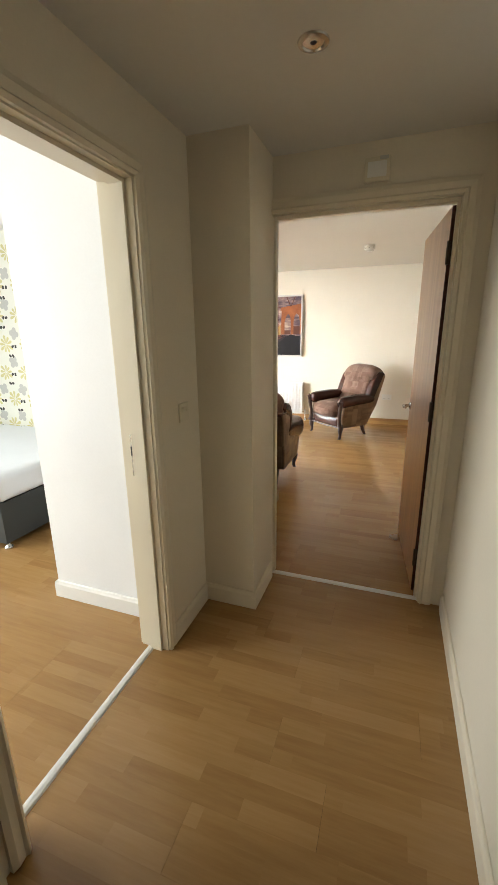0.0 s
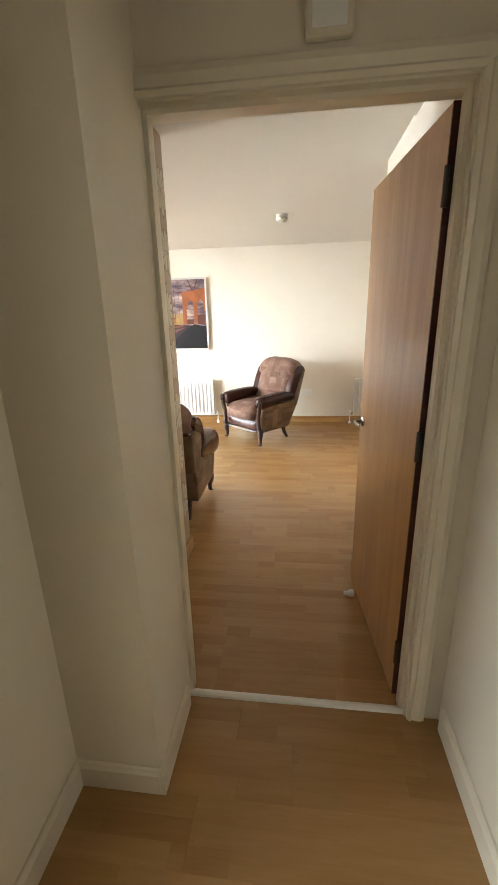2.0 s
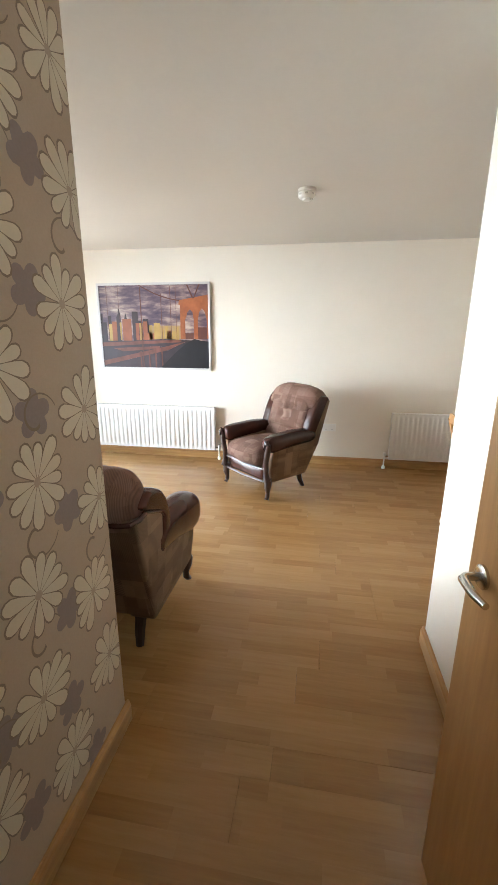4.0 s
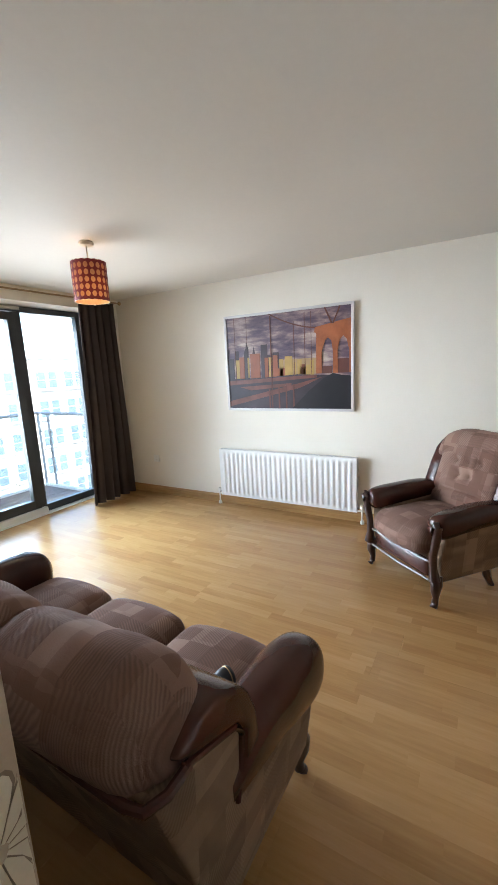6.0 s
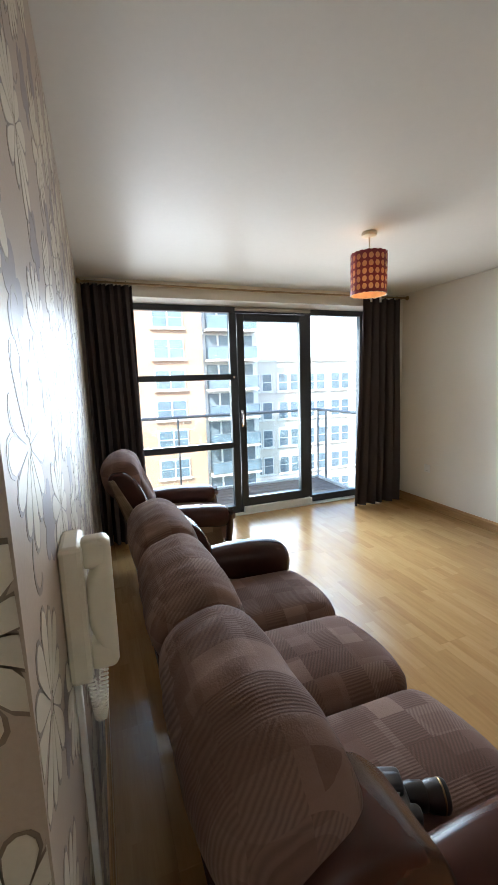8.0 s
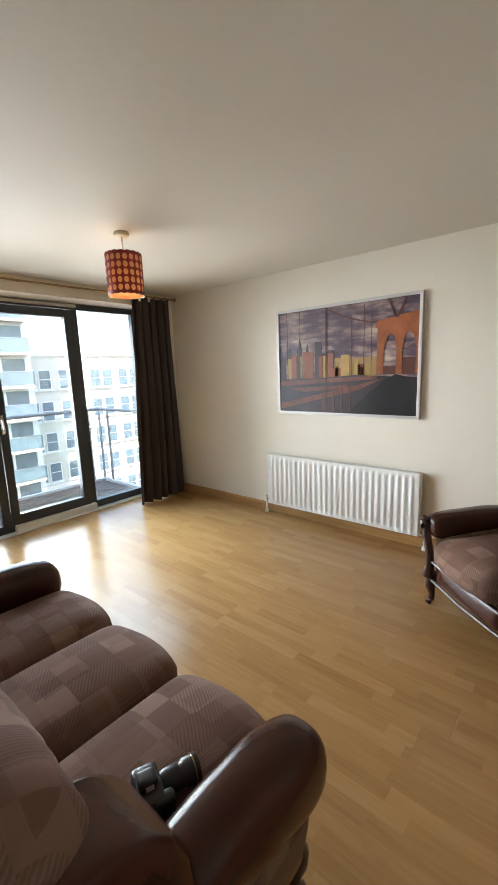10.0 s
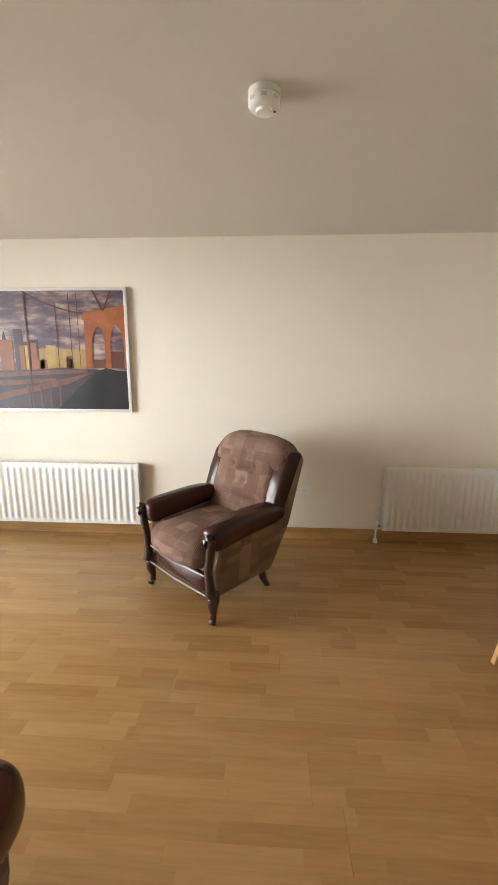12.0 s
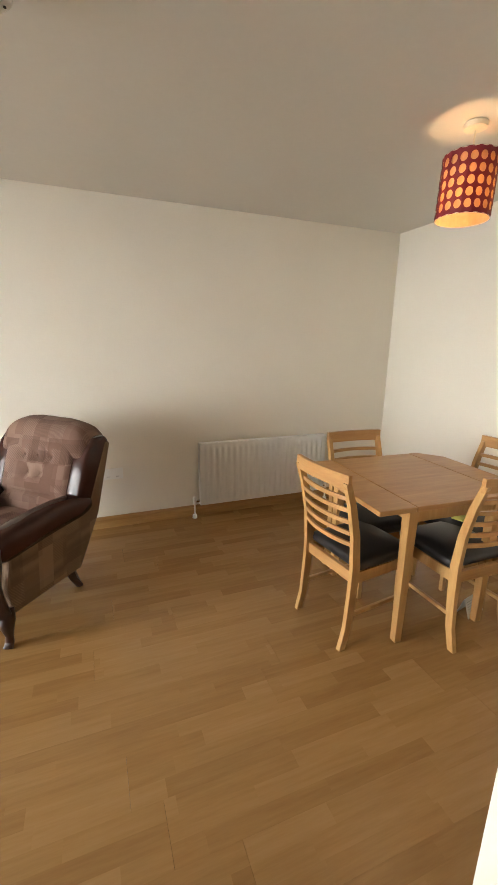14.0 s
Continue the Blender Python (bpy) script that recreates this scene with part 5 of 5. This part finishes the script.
def far_window(parent, x, z, w, h, cols=2, frame=None):
    f = bmesh.new()
    add_box(f, x, x + w, -0.09, -0.001, z, z + h)
    fr = part("window", f, frame or RENDERW, parent)
    n = 2
    pw = (w - 0.16 - 0.1 * (cols - 1)) / cols
    for c in range(cols):
        for k in range(n):
            phh = (h - 0.2) / n
            part("pane", boxm(x + 0.08 + c * (pw + 0.1), x + 0.08 + c * (pw + 0.1) + pw, -0.13, -0.088, z + 0.07 + k * (phh + 0.06), z + 0.07 + k * (phh + 0.06) + phh), DARKGLASS, fr)
    part("sill", boxm(x - 0.12, x + w + 0.12, -0.2, -0.001, z - 0.12, z - 0.002), RENDERW, fr)


FX = -28.0
FACE = R(90, "Z")              # local x runs along +y, the front faces +x
tower = facade("apartment_tower", T(FX, -2.0, GZ) @ FACE, 12.7, 22.0, 12.0, BRICKT, "buff brick apartment tower with white windows")
for k in range(9):
    z = k * 2.05 + 0.35
    for y in (2.2, 5.7, 9.3):
        far_window(tower, y, z, 2.1, 1.35)
bays = facade("balcony_block", T(FX - 0.6, 10.7, GZ) @ FACE, 4.3, 22.0, 10.0, RENDERW, "white rendered block with stacked balconies")
for k in range(9):
    z = k * 2.05 + 0.3
    b = new("balcony")
    b.parent = bays
    part("slab", boxm(0.25, 4.0, -1.0, -0.002, z - 0.16, z), STONE, b)
    part("recess", boxm(0.4, 3.9, -0.06, -0.002, z + 0.01, z + 1.7), plain("shaded_glazing", (0.16, 0.19, 0.21), 0.15, var=0.3, grain=2) if k == 0 else bpy.data.materials["shaded_glazing"], b)
    for x in (1.2, 2.4):
        part("mullion", boxm(x, x + 0.14, -0.1, -0.055, z + 0.01, z + 1.7), RENDERW, b)
    part("balustrade", boxm(0.3, 3.95, -1.0, -0.97, z + 0.05, z + 0.85), DARKGLASS, b)
    part("rail", boxm(0.28, 3.97, -1.02, -0.95, z + 0.85, z + 0.9), STEEL, b)
low = facade("stone_office_block", T(FX - 4, 14.6, GZ) @ FACE, 16.0, 12.6, 12.0, STONE, "pale stone office building with paired windows")
for k in range(5):
    z = 0.5 + k * 2.4
    for i in range(6):
        far_window(low, 1.0 + i * 2.6, z, 0.95, 1.5, 1)
        far_window(low, 2.1 + i * 2.6, z, 0.95, 1.5, 1)
for i in range(4):
    part("pilaster", boxm(0.3 + i * 5.2, 0.65 + i * 5.2, -0.25, -0.001, 0, 12.6), RENDERW, low)


# ---- printed wallpaper ----
def motif_space(kind):
    """Matrices that lay a motif (a, b) drawn in local xz onto a papered wall."""
    if kind == "passage":
        return lambda a, b: T(PASS_L, DOOR_Y1 + a, b) @ R(90, "Z")
    return lambda a, b: T(PASS_L - a, SOUTH, b) @ R(180, "Z")


def flower(bm, m, r, n, rnd, d=0.0006, lim=9.0, low=-9.0, outline=None):
    """A fan of long rounded petals with gaps between them."""
    a0 = rnd.uniform(0, 6.28)
    for i in range(n):
        a = a0 + i * 2 * math.pi / n * 0.97
        L = r * (0.8 + 0.3 * rnd.random())
        w = L * 0.165
        pts = []
        for u, k in ((0.12, 0.12), (0.35, 0.5), (0.6, 0.85), (0.8, 1.0), (0.93, 0.75), (1.0, 0.25)):
            pts.append((u * L, k * w))
        poly = pts + [(x, -y) for x, y in pts[::-1]]
        ca, sa = math.cos(a), math.sin(a)

        def turned(rows):
            return [(max(low - 0.0002 * k, min(x * ca - y * sa, lim + 0.0002 * k)), x * sa + y * ca) for k, (x, y) in enumerate(rows)]

        prism(bm, turned(poly), -d, -0.0002, m=m)
        if outline is not None:
            prism(outline, turned([(x * 1.03 + 0.0015, y + math.copysign(0.0034, y)) for x, y in poly]), -d * 0.6, -0.0002, m=m)


def blot(bm, m, r, n, rnd, d=0.0004):
    """A soft five-lobed leafy blossom."""
    a0 = rnd.uniform(0, 6.28)
    poly = []
    for i in range(40):
        a = i * 2 * math.pi / 40
        k = r * (0.55 + 0.45 * abs(math.cos(n * (a + a0) / 2)) ** 0.7)
        poly.append((k * math.cos(a), k * math.sin(a)))
    prism(bm, poly, -d, -0.0002, m=m)


def swirl(bm, m, r, turn, w, d=0.0005):
    """A tapering scroll stem."""
    top, bot = [], []
    n = 40
    for i in range(n + 1):
        u = i / n
        a = turn * (0.3 + 4.8 * u)
        k = r * (1 - 0.8 * u)
        ww = w * (0.35 + 0.9 * u)
        top.append(((k + ww) * math.cos(a), (k + ww) * math.sin(a)))
        bot.append(((k - ww) * math.cos(a), (k - ww) * math.sin(a)))
    for i in range(n):
        prism(bm, [top[i], top[i + 1], bot[i + 1], bot[i]], -d, -0.0002, m=m)


def paper(parent_name, kind, length, seed):
    rnd = random.Random(seed)
    space = motif_space(kind)
    wallob = bpy.data.objects[parent_name]
    fl, bl, sc, ol = bmesh.new(), bmesh.new(), bmesh.new(), bmesh.new()
    nx = int(length / 0.27) + 1
    for i in range(nx):
        for j in range(8):
            a = 0.09 + i * 0.27 + 0.05 * math.sin(j * 2.1 + i)
            b = 0.24 + j * 0.285 + (0.14 if i % 2 else 0)
            if a > length - 0.01 or b > 2.24:
                continue
            flower(fl, space(a, b), 0.112, 12, rnd, d=0.0008, lim=length - a - 0.004, low=0.006 - a, outline=ol)
            if 0.09 < a + 0.105 < length - 0.07:
                blot(bl, space(a + 0.105, b - 0.12), 0.062, 5, rnd)
            if 0.09 < a + 0.03 < length - 0.08 and b > 0.36:
                swirl(sc, space(a + 0.03, b + 0.15), 0.075, 1 if (i + j) % 2 else -1, 0.0042)
    for nm, bm, mt in (("printed_flowers", fl, PETAL), ("printed_blossoms", bl, MAUVE), ("printed_scrolls", sc, SCROLL), ("printed_outlines", ol, SCROLL)):
        tagged(part(nm, bm, mt, wallob), kind="stuff")


paper("wall_south", "passage", SOUTH - DOOR_Y1, 2)
paper("wall_south", "room", 3.6, 4)

# bedroom paper: yellow blooms, grey shadows, dark butterflies
rnd = random.Random(9)
yb, gb, kb = bmesh.new(), bmesh.new(), bmesh.new()
for i in range(11):
    for j in range(7):
        m = T(-4.2 + i * 0.25 + 0.06 * (j % 2), 3.28, 0.55 + j * 0.27)
        flower(yb, m, 0.085, 9, rnd)
        blot(gb, m @ T(0.12, 0, 0.1), 0.06, 4, rnd)
        for dx, dz in ((0.1, -0.02), (0.05, -0.11)):
            for s in (-1, 1):
                kk = m @ T(dx + s * 0.018, 0, dz) @ R(rnd.uniform(-40, 40), "Y")
                blot(kb, kk, 0.017, 2, rnd, 0.0014)
bwall = bpy.data.objects["wall_bedroom_north"]
for nm, bm, mt in (("printed_blooms", yb, YELLOWP), ("printed_shadows", gb, GREYP), ("printed_butterflies", kb, BLACKP)):
    tagged(part(nm, bm, mt, bwall), kind="stuff")


# ---- laminate boards ----
BOARD_W, BOARD_L = 0.1905, 1.29
boards = {}


def board(L, W):
    key = (round(L, 3), round(W, 3))
    if key not in boards:
        bm = boxm(0, key[0] - 0.0002, 0, key[1] - 0.0002, -0.012, 0)
        for v in bm.verts:
            if v.co.z > -0.001:
                v.co.x += 0.0003 if v.co.x < 0.01 else -0.0003
                v.co.y += 0.0003 if v.co.y < 0.01 else -0.0003
        bm2 = part("board", bm, LAM)
        boards[key] = bm2.data
        bpy.data.objects.remove(bm2)
    ob = new("board", boards[key])
    ob.parent = floor
    return ob


def lay(x0, x1, y0, y1, seed):
    rnd = random.Random(seed)
    y = y0
    while y < y1 - 0.01:
        w = min(BOARD_W, y1 - y)
        x = x0 - round(rnd.uniform(0.0, 0.9), 1)
        while x < x1:
            a, b = max(x, x0), min(x + BOARD_L, x1)
            if b - a > 0.03:
                ob = board(b - a, w)
                ob.location = (a, y, 0)
            x += BOARD_L
        y += BOARD_W


lay(-4.41, EAST + 0.02, SOUTH + 0.0, NORTH + 0.02, 1)
lay(PASS_L - 0.02, PASS_R + 0.02, 2.395, SOUTH, 2)
lay(-0.78, HALL_R + 0.02, -1.4, 2.395, 3)
lay(-4.34, -0.78, -0.2, 3.3, 4)
